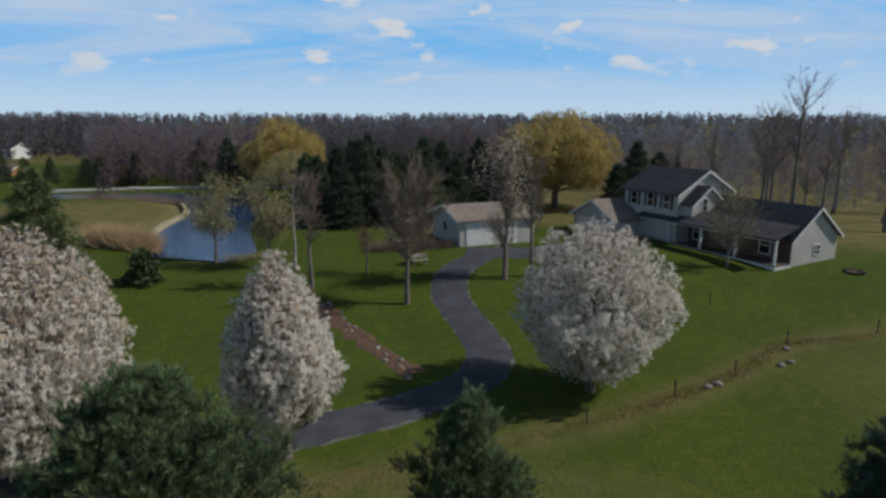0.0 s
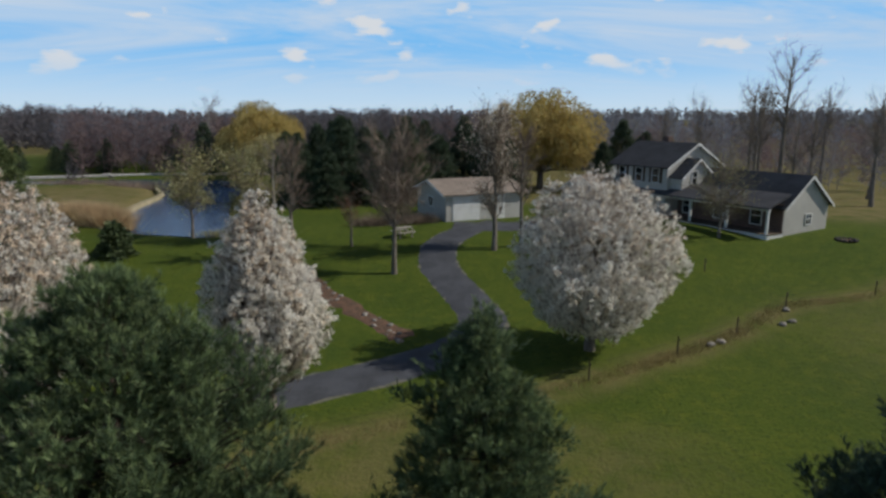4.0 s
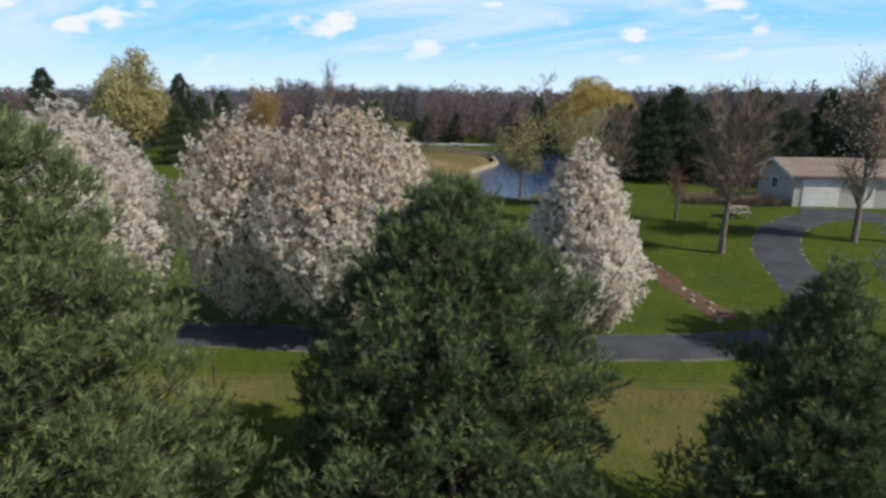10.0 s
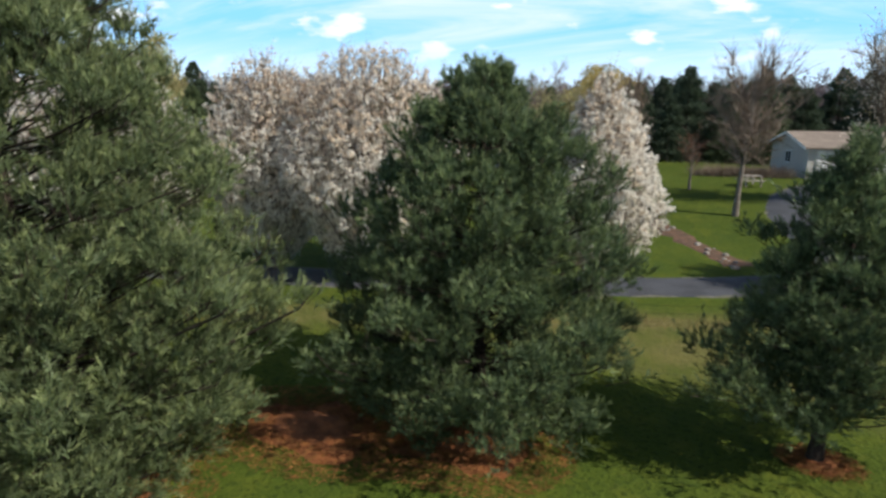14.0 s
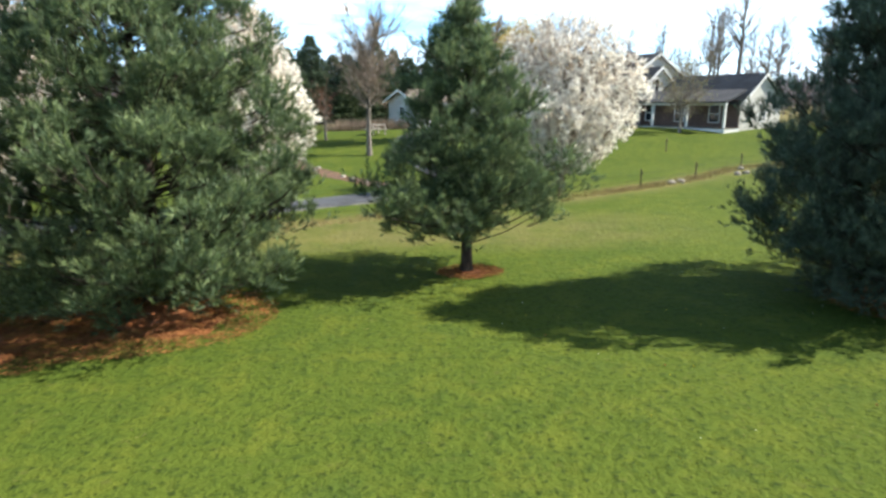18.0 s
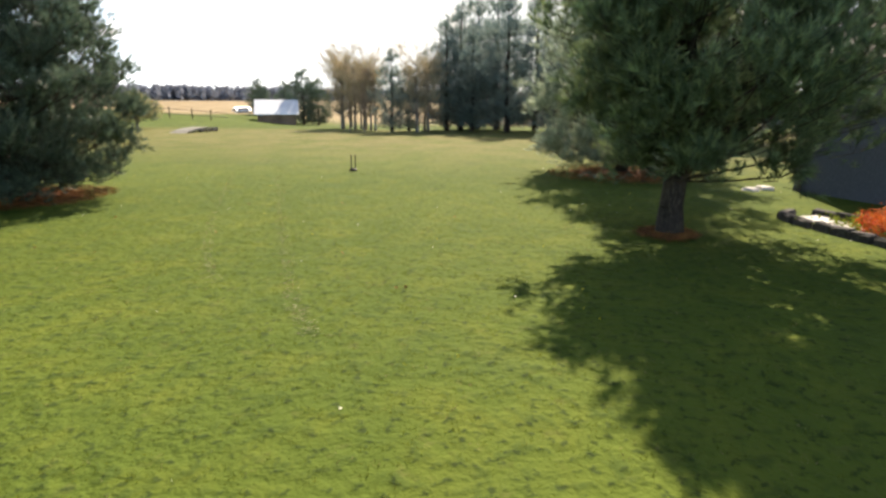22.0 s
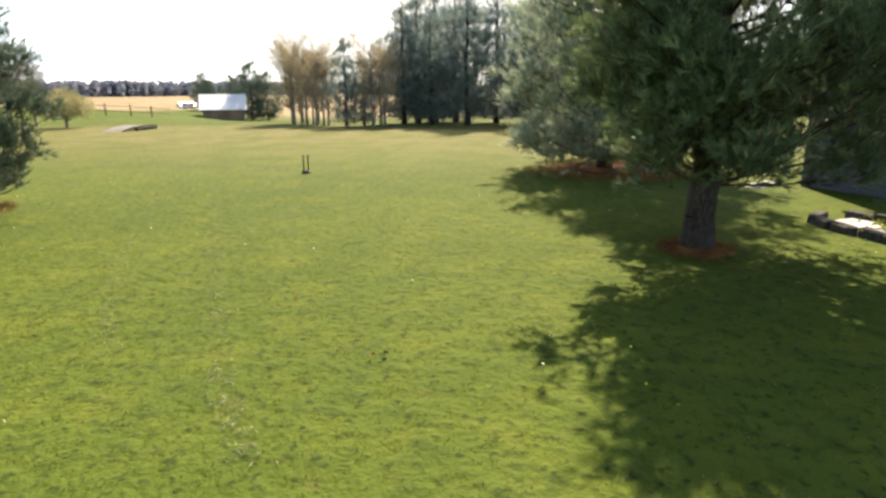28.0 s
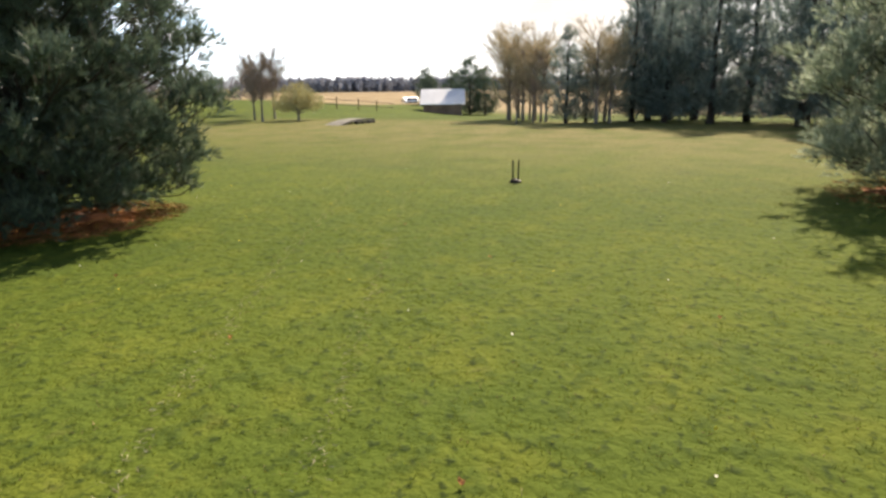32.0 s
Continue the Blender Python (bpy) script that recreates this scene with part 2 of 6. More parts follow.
REED = material("dry_reeds", (0.6, 0.44, 0.26), (0.42, 0.3, 0.17), (0.74, 0.6, 0.4), 1.5, 12, 0.9, bump=0, island=0.3, translucent=0.2)
ORANGE_GRASS = material("orange_twigs", (0.62, 0.13, 0.025), (0.4, 0.08, 0.02), (0.75, 0.25, 0.06), 3, 20, 0.7, bump=0, island=0.35, translucent=0.3)
BLADE = material("grass_blades", (0.125, 0.16, 0.022), (0.095, 0.126, 0.018), (0.17, 0.19, 0.034), 1.0, 8, 0.8, bump=0, island=0.2, spec=0.15, translucent=0.6)
BLADE_DRY = material("dry_blades", (0.27, 0.21, 0.09), (0.17, 0.13, 0.055), (0.36, 0.29, 0.14), 1.0, 8, 0.8, bump=0, island=0.35, translucent=0.2)
CLIPPINGS = material("pale_clippings", (0.34, 0.31, 0.2), (0.24, 0.22, 0.13), (0.44, 0.41, 0.28), 1.0, 8, 0.9, bump=0, island=0.3, translucent=0.2)
SIDING = material("cream_siding", (0.5, 0.48, 0.445), (0.43, 0.41, 0.38), (0.57, 0.55, 0.52), 0.6, 20, 0.6, bump=0.05)
SIDING_GREY = material("grey_siding", (0.105, 0.107, 0.122), (0.085, 0.087, 0.1), (0.13, 0.132, 0.148), 0.6, 20, 0.65, bump=0.08)
WHITE_PAINT = material("white_paint", (0.78, 0.77, 0.75), (0.68, 0.67, 0.65), (0.84, 0.83, 0.81), 1.5, 25, 0.5, bump=0.04)
SHINGLE = material("dark_shingles", (0.055, 0.055, 0.062), (0.035, 0.035, 0.04), (0.09, 0.09, 0.1), 1.0, 16, 0.9, bump=0.3, obj=0.2)
SHINGLE_TAN = material("tan_shingles", (0.27, 0.22, 0.18), (0.19, 0.155, 0.125), (0.36, 0.3, 0.25), 1.0, 16, 0.9, bump=0.3, obj=0.2)
METAL_ROOF = material("white_metal_roof", (0.75, 0.76, 0.78), (0.62, 0.63, 0.65), (0.85, 0.85, 0.86), 0.5, 6, 0.5, 0.9, bump=0.02, spec=0.6)
WOOD_DARK = material("dark_weathered_wood", (0.10, 0.075, 0.055), (0.06, 0.045, 0.035), (0.17, 0.13, 0.1), 2, 22, 0.9, bump=0.4, stretch=(1, 1, 0.2), obj=0.25)
WOOD_BARN = material("brown_barn_boards", (0.2, 0.12, 0.085), (0.12, 0.07, 0.05), (0.28, 0.19, 0.14), 1, 18, 0.9, bump=0.3, obj=0.2)
BLACK_METAL = material("dark_metal", (0.02, 0.02, 0.02), None, None, 3, 20, 0.5, 0.6, bump=0.1)
STONE = material("field_stone", (0.3, 0.27, 0.235), (0.19, 0.17, 0.15), (0.42, 0.39, 0.35), 3, 20, 0.9, bump=0.6, obj=0.3)
STONE_DARK = material("dark_edging_stone", (0.06, 0.053, 0.05), (0.035, 0.03, 0.028), (0.11, 0.1, 0.092), 4, 25, 0.9, bump=0.6, obj=0.3)
SLAB_STONE = material("pale_flagstone", (0.62, 0.58, 0.55), (0.48, 0.44, 0.42), (0.74, 0.7, 0.67), 2, 18, 0.85, bump=0.3)
BRICK_DARK = material("dark_porch_wall", (0.14, 0.09, 0.075), (0.09, 0.06, 0.05), (0.2, 0.14, 0.12), 1, 14, 0.9, bump=0.3)
ORANGE_WALL = material("orange_tan_wall", (0.5, 0.27, 0.12), None, None, 1, 12, 0.8, bump=0.1)
DANDELION = material("dandelion_yellow", (0.8, 0.6, 0.03), None, None, 3, 20, 0.7, bump=0)
# Far wood colours are lightened and blued to stand in for haze.
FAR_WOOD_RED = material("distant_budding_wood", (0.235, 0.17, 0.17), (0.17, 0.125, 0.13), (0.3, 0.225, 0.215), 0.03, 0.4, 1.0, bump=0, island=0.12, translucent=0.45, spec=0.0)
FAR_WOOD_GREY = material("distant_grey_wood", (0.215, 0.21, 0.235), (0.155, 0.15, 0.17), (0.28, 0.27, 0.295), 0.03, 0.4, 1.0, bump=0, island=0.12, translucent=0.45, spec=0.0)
# Brighter copy of CEDAR: sunlight on the evergreens is put into the colour.
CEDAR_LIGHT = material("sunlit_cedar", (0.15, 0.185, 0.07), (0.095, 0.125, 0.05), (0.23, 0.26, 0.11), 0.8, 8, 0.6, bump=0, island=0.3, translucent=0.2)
SHINGLE_BROWN = material("brown_shingles", (0.145, 0.11, 0.1), (0.1, 0.078, 0.07), (0.2, 0.155, 0.142), 1.0, 16, 0.9, bump=0.4)
# Palest and bluest far wood, with the most haze painted in.
FAR_WOOD_HAZE = material("far_blue_grey_wood", (0.26, 0.275, 0.33), (0.21, 0.225, 0.27), (0.31, 0.325, 0.38), 0.02, 0.2, 1.0, bump=0, island=0.08, translucent=0.45, spec=0.0)
BANK_SOIL = material("pale_bank_soil", (0.36, 0.3, 0.2), (0.2, 0.18, 0.09), (0.48, 0.41, 0.3), 1.2, 14, 0.95, bump=0.4)
ORANGE_BUD = material("orange_buds", (0.46, 0.28, 0.1), (0.34, 0.2, 0.07), (0.56, 0.37, 0.16), 0.6, 6, 0.75, bump=0, island=0.25, translucent=0.35)
WILLOW_TAN_SHOOTS = material("tan_budding_shoots", (0.42, 0.34, 0.21), (0.31, 0.245, 0.15), (0.52, 0.44, 0.28), 0.5, 6, 0.7, bump=0, island=0.3, translucent=0.3)
# Bare-wood brown, lightened for haze like the other far woods.
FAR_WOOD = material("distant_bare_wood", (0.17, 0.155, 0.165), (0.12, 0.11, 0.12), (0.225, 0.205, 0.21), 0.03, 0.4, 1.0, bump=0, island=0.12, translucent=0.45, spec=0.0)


# ---- mesh helpers ----
def mesh_np(name, verts, faces, mats, index=None, smooth=False):
    """A mesh from arrays: verts (n, 3), faces (m, k)."""
    verts, faces = np.asarray(verts, np.float32), np.asarray(faces, np.int32)
    me = bpy.data.meshes.new(name)
    k = faces.shape[1]
    me.vertices.add(len(verts))
    me.vertices.foreach_set("co", verts.ravel())
    me.loops.add(faces.size)
    me.loops.foreach_set("vertex_index", faces.ravel())
    me.polygons.add(len(faces))
    me.polygons.foreach_set("loop_start", np.arange(0, faces.size, k, dtype=np.int32))
    if index is not None:
        me.polygons.foreach_set("material_index", np.asarray(index, np.int32))
    if smooth:
        me.polygons.foreach_set("use_smooth", np.ones(len(faces), bool))
    for m in mats if isinstance(mats, (list, tuple)) else [mats]:
        me.materials.append(m)
    me.update(calc_edges=True)
    me.validate()
    return me


def unit(v):
    return v / np.maximum(np.linalg.norm(v, axis=-1, keepdims=True), 1e-9)


def slivers(pos, way, length, width, rng):
    """Thin triangles from pos along way: needles, twigs, blades."""
    n = len(pos)
    way = unit(way)
    side = unit(np.cross(way, rng.normal(size=(n, 3)))) * (np.broadcast_to(width, (n,)) / 2)[:, None]
    v = np.stack([pos - side, pos + side, pos + way * np.broadcast_to(length, (n,))[:, None]], 1).reshape(-1, 3)
    return v, np.arange(3 * n).reshape(-1, 3)


def petals(pos, size, rng):
    """Small tilted quads: petals and leaves."""
    n = len(pos)
    a = unit(rng.normal(size=(n, 3)))
    b = unit(np.cross(a, rng.normal(size=(n, 3))))
    s = np.broadcast_to(size, (n,))[:, None] / 2
    v = np.stack([pos - a * s, pos - b * s * 0.8, pos + a * s, pos + b * s * 0.8], 1).reshape(-1, 3)
    return v, np.arange(4 * n).reshape(-1, 4)


def petal_tris(pos, size, rng, mid=0.0):
    """Small triangles that mostly face outward and up: single petals of a dense crown."""
    n = len(pos)
    face = unit(unit(pos - np.array([0, 0, mid])) * 0.6 + np.array([0, 0, 0.45]) + rng.normal(size=(n, 3)) * 0.5)
    a = unit(np.cross(face, rng.normal(size=(n, 3))))
    b = np.cross(face, a)
    s = np.broadcast_to(size, (n,))[:, None] * 0.62
    v = np.stack([pos + a * s, pos - a * s * 0.5 + b * s * 0.85, pos - a * s * 0.5 - b * s * 0.85], 1).reshape(-1, 3)
    return v, np.arange(3 * n).reshape(-1, 3)


def tubes(segs, sides=5):
    """Tapered tubes from rows of (x0, y0, z0, x1, y1, z1, r0, r1)."""
    s = np.asarray(segs, float)
    p0, p1, r0, r1 = s[:, :3], s[:, 3:6], s[:, 6], s[:, 7]
    d = unit(p1 - p0)
    ref = np.where(np.abs(d[:, 2:3]) > 0.9, np.array([[1.0, 0, 0]]), np.array([[0, 0, 1.0]]))
    a = unit(np.cross(d, ref))
    b = np.cross(d, a)
    ang = np.arange(sides) * 2 * np.pi / sides
    ring = a[:, None, :] * np.cos(ang)[None, :, None] + b[:, None, :] * np.sin(ang)[None, :, None]
    v = np.concatenate([p0[:, None] + ring * r0[:, None, None], p1[:, None] + ring * r1[:, None, None]], 1)
    base = (np.arange(len(s)) * 2 * sides)[:, None]
    i = np.arange(sides)
    j = (i + 1) % sides
    f = np.stack([base + i, base + j, base + sides + j, base + sides + i], -1).reshape(-1, 4)
    return v.reshape(-1, 3), f


def child(name, me, parent, label=""):
    ob = new(name, me)
    ob.parent = parent
    if label:
        tagged(ob, label)
    return ob


def empty(name, x, y, z, rz=0.0, scale=1.0):
    ob = new(name)
    ob.matrix_basis = pose(x, y, z, 0, 0, rz) @ Matrix.Scale(scale, 4)
    return ob


def part(name, bm, mat, parent, label=""):
    me = bpy.data.meshes.new(name)
    bm.to_mesh(me)
    bm.free()
    for m in mat if isinstance(mat, (list, tuple)) else [mat]:
        me.materials.append(m)
    return child(name, me, parent, label)


def box(bm, x0, y0, z0, x1, y1, z1, bevel=0.0, m=None):
    """A box with optional rounded edges."""
    r = bmesh.ops.create_cube(bm, size=1.0, matrix=Matrix.Translation(((x0 + x1) / 2, (y0 + y1) / 2, (z0 + z1) / 2)) @ Matrix.Diagonal((abs(x1 - x0), abs(y1 - y0), abs(z1 - z0), 1)))
    vs = r["verts"]
    if bevel:
        es = list({e for v in vs for e in v.link_edges})
        out = bmesh.ops.bevel(bm, geom=es, offset=bevel, segments=1, affect="EDGES")
        vs = list({v for f in out["faces"] for v in f.verts} | {v for v in vs if v.is_valid})
    if m is not None:
        bmesh.ops.transform(bm, matrix=m, verts=[v for v in vs if v.is_valid])
    return bm


def boxpart(name, dims, mat, parent, label="", bevel=0.0):
    return part(name, box(bmesh.new(), *dims, bevel=bevel), mat, parent, label)


# ---- ground ----
def sstep(a, b, v):
    u = np.clip((np.asarray(v, float) - a) / (b - a), 0, 1)
    return u * u * (3 - 2 * u)


POND = [(-24.6, 50.5), (-20.2, 49.2), (-17.4, 48.7), (-16.6, 52.4), (-20.0, 62.0), (-23.0, 75.0), (-26.0, 92.0), (-33.0, 97.0), (-48.0, 97.0), (-62.0, 95.0), (-64.0, 90.0), (-52.0, 88.5), (-43.0, 87.5), (-36.0, 83.0), (-31.9, 74.5), (-30.6, 66.0), (-28.8, 58.5)]


def inside_poly(x, y, pts):
    """Signed distance to a closed outline, below zero inside."""
    x, y = np.asarray(x, float), np.asarray(y, float)
    best = np.full(x.shape, 1e9)
    odd = np.zeros(x.shape, bool)
    for (x0, y0), (x1, y1) in zip(pts, pts[1:] + pts[:1]):
        dx, dy = x1 - x0, y1 - y0
        t = np.clip(((x - x0) * dx + (y - y0) * dy) / (dx * dx + dy * dy), 0, 1)
        best = np.minimum(best, np.hypot(x - x0 - t * dx, y - y0 - t * dy))
        cross = ((y0 > y) != (y1 > y)) & (x < (x1 - x0) * (y - y0) / (y1 - y0 + 1e-12) + x0)
        odd ^= cross
    return np.where(odd, -best, best)


WATER_Z = 1.25


def height(x, y):
    x, y = np.asarray(x, float), np.asarray(y, float)
    h = 1.6 * sstep(32, 50, y) - 1.8 * sstep(40, 95, x) * (1 - sstep(60, 120, y))
    h = h + 0.06 * np.sin(x * 0.21 + 1) * np.sin(y * 0.17) * sstep(12, 30, np.hypot(x - 3, y - 4))
    h = h + 9.0 * sstep(220, 800, y) + 3.0 * sstep(150, 700, -x)
    near = (x > -75) & (x < 0) & (y > 40) & (y < 110)
    d = np.where(near, inside_poly(x, y, POND), 50.0)
    return np.where(d < 2.0, h - 1.0 * (1 - sstep(-1.5, 2.0, d)), h)


def hz(x, y):
    return float(height(x, y))


def axis(lo, hi, step, far):
    a = list(np.arange(lo, hi + step / 2, step))
    s, v = step, hi
    while v < far:
        s *= 1.25
        v += s
        a.append(v)
    s, v = step, lo
    while v > -far:
        s *= 1.25
        v -= s
        a.insert(0, v)
    return np.array(a)


def line_dist(x, y, pts):
    best = np.full(np.shape(x), 1e9)
    for (x0, y0), (x1, y1) in zip(pts, pts[1:]):
        dx, dy = x1 - x0, y1 - y0
        t = np.clip(((x - x0) * dx + (y - y0) * dy) / (dx * dx + dy * dy), 0, 1)
        best = np.minimum(best, np.hypot(x - x0 - t * dx, y - y0 - t * dy))
    return best


FENCE_LINE = [(-26.0, 9.8), (-5.3, 19.3), (5.7, 24.4), (9.7, 26.7), (13.5, 29.1), (18.3, 33.2), (24.4, 35.0), (40.0, 43.0)]


def build_ground():
    xs, ys = axis(-66, 60, 1.0, 2600), axis(-16, 104, 1.0, 2600)
    gx, gy = np.meshgrid(xs, ys, indexing="ij")
    v = np.stack([gx, gy, height(gx, gy)], -1).reshape(-1, 3)
    n, m = len(xs), len(ys)
    i, j = np.meshgrid(np.arange(n - 1), np.arange(m - 1), indexing="ij")
    a = (i * m + j).ravel()
    me = mesh_np("ground", v, np.stack([a, a + m, a + m + 1, a + 1], -1), TURF, smooth=True)
    x, y = v[:, 0], v[:, 1]
    dry = 0.8 * np.exp(-(line_dist(x, y, FENCE_LINE) / 0.9) ** 2)
    dry = np.maximum(dry, 0.6 * sstep(11, 30, x) * (1 - sstep(26, 40, y)) * (1 - sstep(39, 43, x)))
    dry = np.maximum(dry, 0.5 * sstep(15, 17, y) * (1 - sstep(19.5, 22, y)) * (1 - sstep(4, 12, np.abs(x + 2))))
    # Peninsula: dry grass, raised well past its own tone to paint in sunlight.
    dry = np.maximum(dry, 0.95 * (1 - sstep(3, 14, np.hypot((x + 38) * 0.8, y - 70) - 8)))
    dry = np.maximum(dry, 0.9 * sstep(106, 116, y) * (1 - sstep(-70, -60, -x) * (1 - sstep(150, 170, y))))
    dry = np.maximum(dry, 0.9 * sstep(62, 70, y + 0.15 * x) * sstep(-22, -12, x))
    dry = np.maximum(dry, 0.9 * sstep(30, 36, x) * sstep(47, 55, y))
    field = sstep(94, 112, x + 0.1 * y) * (1 - sstep(60, 90, y - 0.5 * x))
    for key, val in (("dry", dry), ("field", field)):
        at = me.attributes.new(key, "FLOAT", "POINT")
        at.data.foreach_set("value", np.asarray(val, np.float32))
    tagged(new("ground", me), "green spring lawn with dry patches", "ground", kind="structure")


build_ground()


def smooth_line(pts, per=8):
    """Catmull-Rom through points."""
    p = [np.array(q, float) for q in pts]
    p = [2 * p[0] - p[1]] + p + [2 * p[-1] - p[-2]]
    out = []
    for a, b, c, d in zip(p, p[1:], p[2:], p[3:]):
        for k in range(per):
            t = k / per
            out.append(0.5 * (2 * b + (c - a) * t + (2 * a - 5 * b + 4 * c - d) * t * t + (3 * b - a - 3 * c + d) * t ** 3))
    out.append(p[-2])
    return np.array(out)


def ribbon(name, line, widths, lift, mat, across=6, wobble=0.0, seed=0):
    """A strip that lies on the ground along a line."""
    rng = np.random.default_rng(seed)
    d = unit(np.gradient(line, axis=0))
    nrm = np.stack([-d[:, 1], d[:, 0]], -1)
    w = np.broadcast_to(widths, (len(line),)) / 2
    w0, w1 = w + rng.normal(size=len(line)) * wobble, w + rng.normal(size=len(line)) * wobble
    rows = []
    for k in range(across + 1):
        f = k / across
        q = line + nrm * (-w0 + (w0 + w1) * f)[:, None]
        edge = 0.0 if k in (0, across) else 1.0
        rows.append(np.column_stack([q, height(q[:, 0], q[:, 1]) + (lift if edge else -0.03)]))
    v = np.stack(rows, 1)
    n, m = v.shape[:2]
    i, j = np.meshgrid(np.arange(n - 1), np.arange(m - 1), indexing="ij")
    a = (i * m + j).ravel()
    return new(name, mesh_np(name, v.reshape(-1, 3), np.stack([a, a + m, a + m + 1, a + 1], -1), mat, smooth=True))


DRIVE = smooth_line([(-60, 2), (-36, 11.5), (-20, 17.6), (-12, 20.7), (-6.3, 23.4), (-2.2, 25.8), (0.9, 28.8), (1.8, 32.3), (0.9, 36.4), (-0.2, 40.6), (0.2, 45.0), (2.6, 49.4), (5.0, 52.5)], 10)
tagged(ribbon("driveway_shoulder", DRIVE, 3.2, 0.015, GRAVEL, wobble=0.08), "pale gravel edge of the driveway", "shoulder", kind="structure")
tagged(ribbon("driveway", DRIVE, 2.85, 0.05, ASPHALT, wobble=0.04, seed=2), "curving worn grey asphalt driveway", "driveway", kind="structure")
APRON = smooth_line([(1.2, 50.6), (6.0, 50.3), (11.5, 53.0), (15.5, 58.0)], 8)
tagged(ribbon("driveway_apron", APRON, 4.6, 0.045, ASPHALT, wobble=0.1, seed=3), "dark asphalt apron before the garages", "driveway", kind="structure")
DITCH = smooth_line([(-10.5, 41.6), (-8.8, 39.2), (-5.2, 34.0), (-2.05, 29.3)], 8)
tagged(ribbon("ditch", DITCH, 1.5, 0.03, EARTH, wobble=0.14, seed=4), "shallow reddish bare-earth drainage ditch", "ditch", kind="structure")


def build_pond():
    p = smooth_line(POND + POND[:1], 6)[:-1]
    bm = bmesh.new()
    bm.faces.new([bm.verts.new((x, y, WATER_Z)) for x, y in p])
    bmesh.ops.triangulate(bm, faces=bm.faces[:])
    ob = part("pond_water", bm, WATER, None)
    ob.parent = None
    tagged(ob, "still blue pond reflecting the sky", "water", kind="structure")


build_pond()


# ---- trees ----
def needle_tufts(tips, ways, rng, shoot=0.1, needles=20, length=0.14, width=0.018):
    """Brushes of needles that spread forward from short shoots."""
    n = len(tips)
    t = rng.random((n, needles))
    p = tips[:, None] + ways[:, None] * (t * shoot)[..., None]
    d = unit(rng.normal(size=(n, needles, 3))) * 0.6 + ways[:, None] * rng.uniform(0.7, 1.5, (n, needles, 1))
    ln = length * rng.uniform(0.7, 1.25, (n, needles))
    return slivers(p.reshape(-1, 3), d.reshape(-1, 3), ln.ravel(), width * rng.uniform(0.7, 1.3, n * needles), rng)


def make_pine(tall, bottom, outline, seed, masses=190, sprays=6, shoots=8, per=4, needles=10, size=0.5, tuft=1.0, girth=1.0, lobes=0.14, inner=0.3, gap=0.82, flat=0.0, lean=0.0, lean_az=0.0):
    """Trunk, bough and needle shapes of a pine: sprays of upswept shoots over an uneven crown.

    outline: rows of (share of the crown's height, radius)."""
    rng = np.random.default_rng(seed)
    segs = []
    zs = np.linspace(-0.25, tall * 0.97, 11)
    r0 = (0.017 * tall + 0.03) * girth
    bend = rng.normal(size=(11, 2)) * 0.04
    bend[0] = 0
    rad = lambda z: r0 * (1 - np.clip(z, 0, None) / tall) ** 0.85 + 0.012
    for a in range(10):
        segs.append((*bend[a], zs[a], *bend[a + 1], zs[a + 1], rad(zs[a]) * (1.35 if a == 0 else 1), rad(zs[a + 1])))
    fo, ro = np.array([p[0] for p in outline]), np.array([p[1] for p in outline])
    ph = rng.random(5) * 6.28

    def skin(f, az):
        w = np.sin(3 * az + 6 * f + ph[0]) + np.sin(5 * az - 13 * f + ph[1]) + np.sin(7 * az + 21 * f + ph[2]) + 0.7 * np.sin(2 * az - 9 * f + ph[3])
        return np.interp(f, fo, ro) * (1 + lobes * 0.45 * w) * (1 + lean * np.cos(az - lean_az))

    # masses of foliage stand apart on the crown; each is a handful of sprays
    n = 5000
    f, az = rng.random(n), rng.random(n) * 6.2832
    keep = rng.random(n) < np.interp(f, fo, ro) / ro.max() + 0.05
    f, az = f[keep], az[keep]
    hollow = np.sin(4 * az + 5 * f + ph[4]) + np.sin(6 * az - 17 * f + ph[0] * 2) + np.sin(3 * az + 24 * f + ph[1] * 3)
    u = 0.9 + 0.085 * np.clip(hollow, -2.6, 1.6) + rng.uniform(-0.05, 0.05, len(f))
    u = np.where(rng.random(len(f)) < inner, rng.uniform(0.45, 0.65, len(f)), u)
    r = np.maximum(skin(f, az) * u, 0.06)
    heart = np.column_stack([np.cos(az) * r, np.sin(az) * r, bottom + f * (tall - bottom)])
    chosen = []
    for k in range(len(heart)):
        if len(chosen) >= masses:
            break
        if not chosen or np.min(np.sum((heart[chosen] - heart[k]) ** 2 * np.array([1, 1, 1.0 + 2.5 * flat]), 1)) > (gap * (0.45 + 0.55 * r[k] / ro.max())) ** 2:
            chosen.append(k)
    small = (0.45 + 0.55 * r[chosen] / ro.max()).repeat(sprays)
    chosen = np.repeat(chosen, sprays)
    f, az = f[chosen], az[chosen]
    tips = heart[chosen] + rng.normal(size=(len(chosen), 3)) * np.array([1, 1, 0.9 - 0.6 * flat]) * (0.3 * gap * small)[:, None]
    r = np.hypot(tips[:, 0], tips[:, 1])
    f = np.clip((tips[:, 2] - bottom) / (tall - bottom), 0, 1)
    n = len(tips)
    out = np.column_stack([np.cos(az), np.sin(az), np.zeros(n)])
    way = unit(out * (0.85 - 0.45 * f)[:, None] + np.array([0, 0, 1.0]) * ((0.42 - 0.4 * flat) + 0.75 * f)[:, None] + rng.normal(size=(n, 3)) * 0.16)
    sz = size * rng.uniform(0.7, 1.25, n) * (0.65 + 0.35 * r / ro.max())
    base = tips - way * sz[:, None]
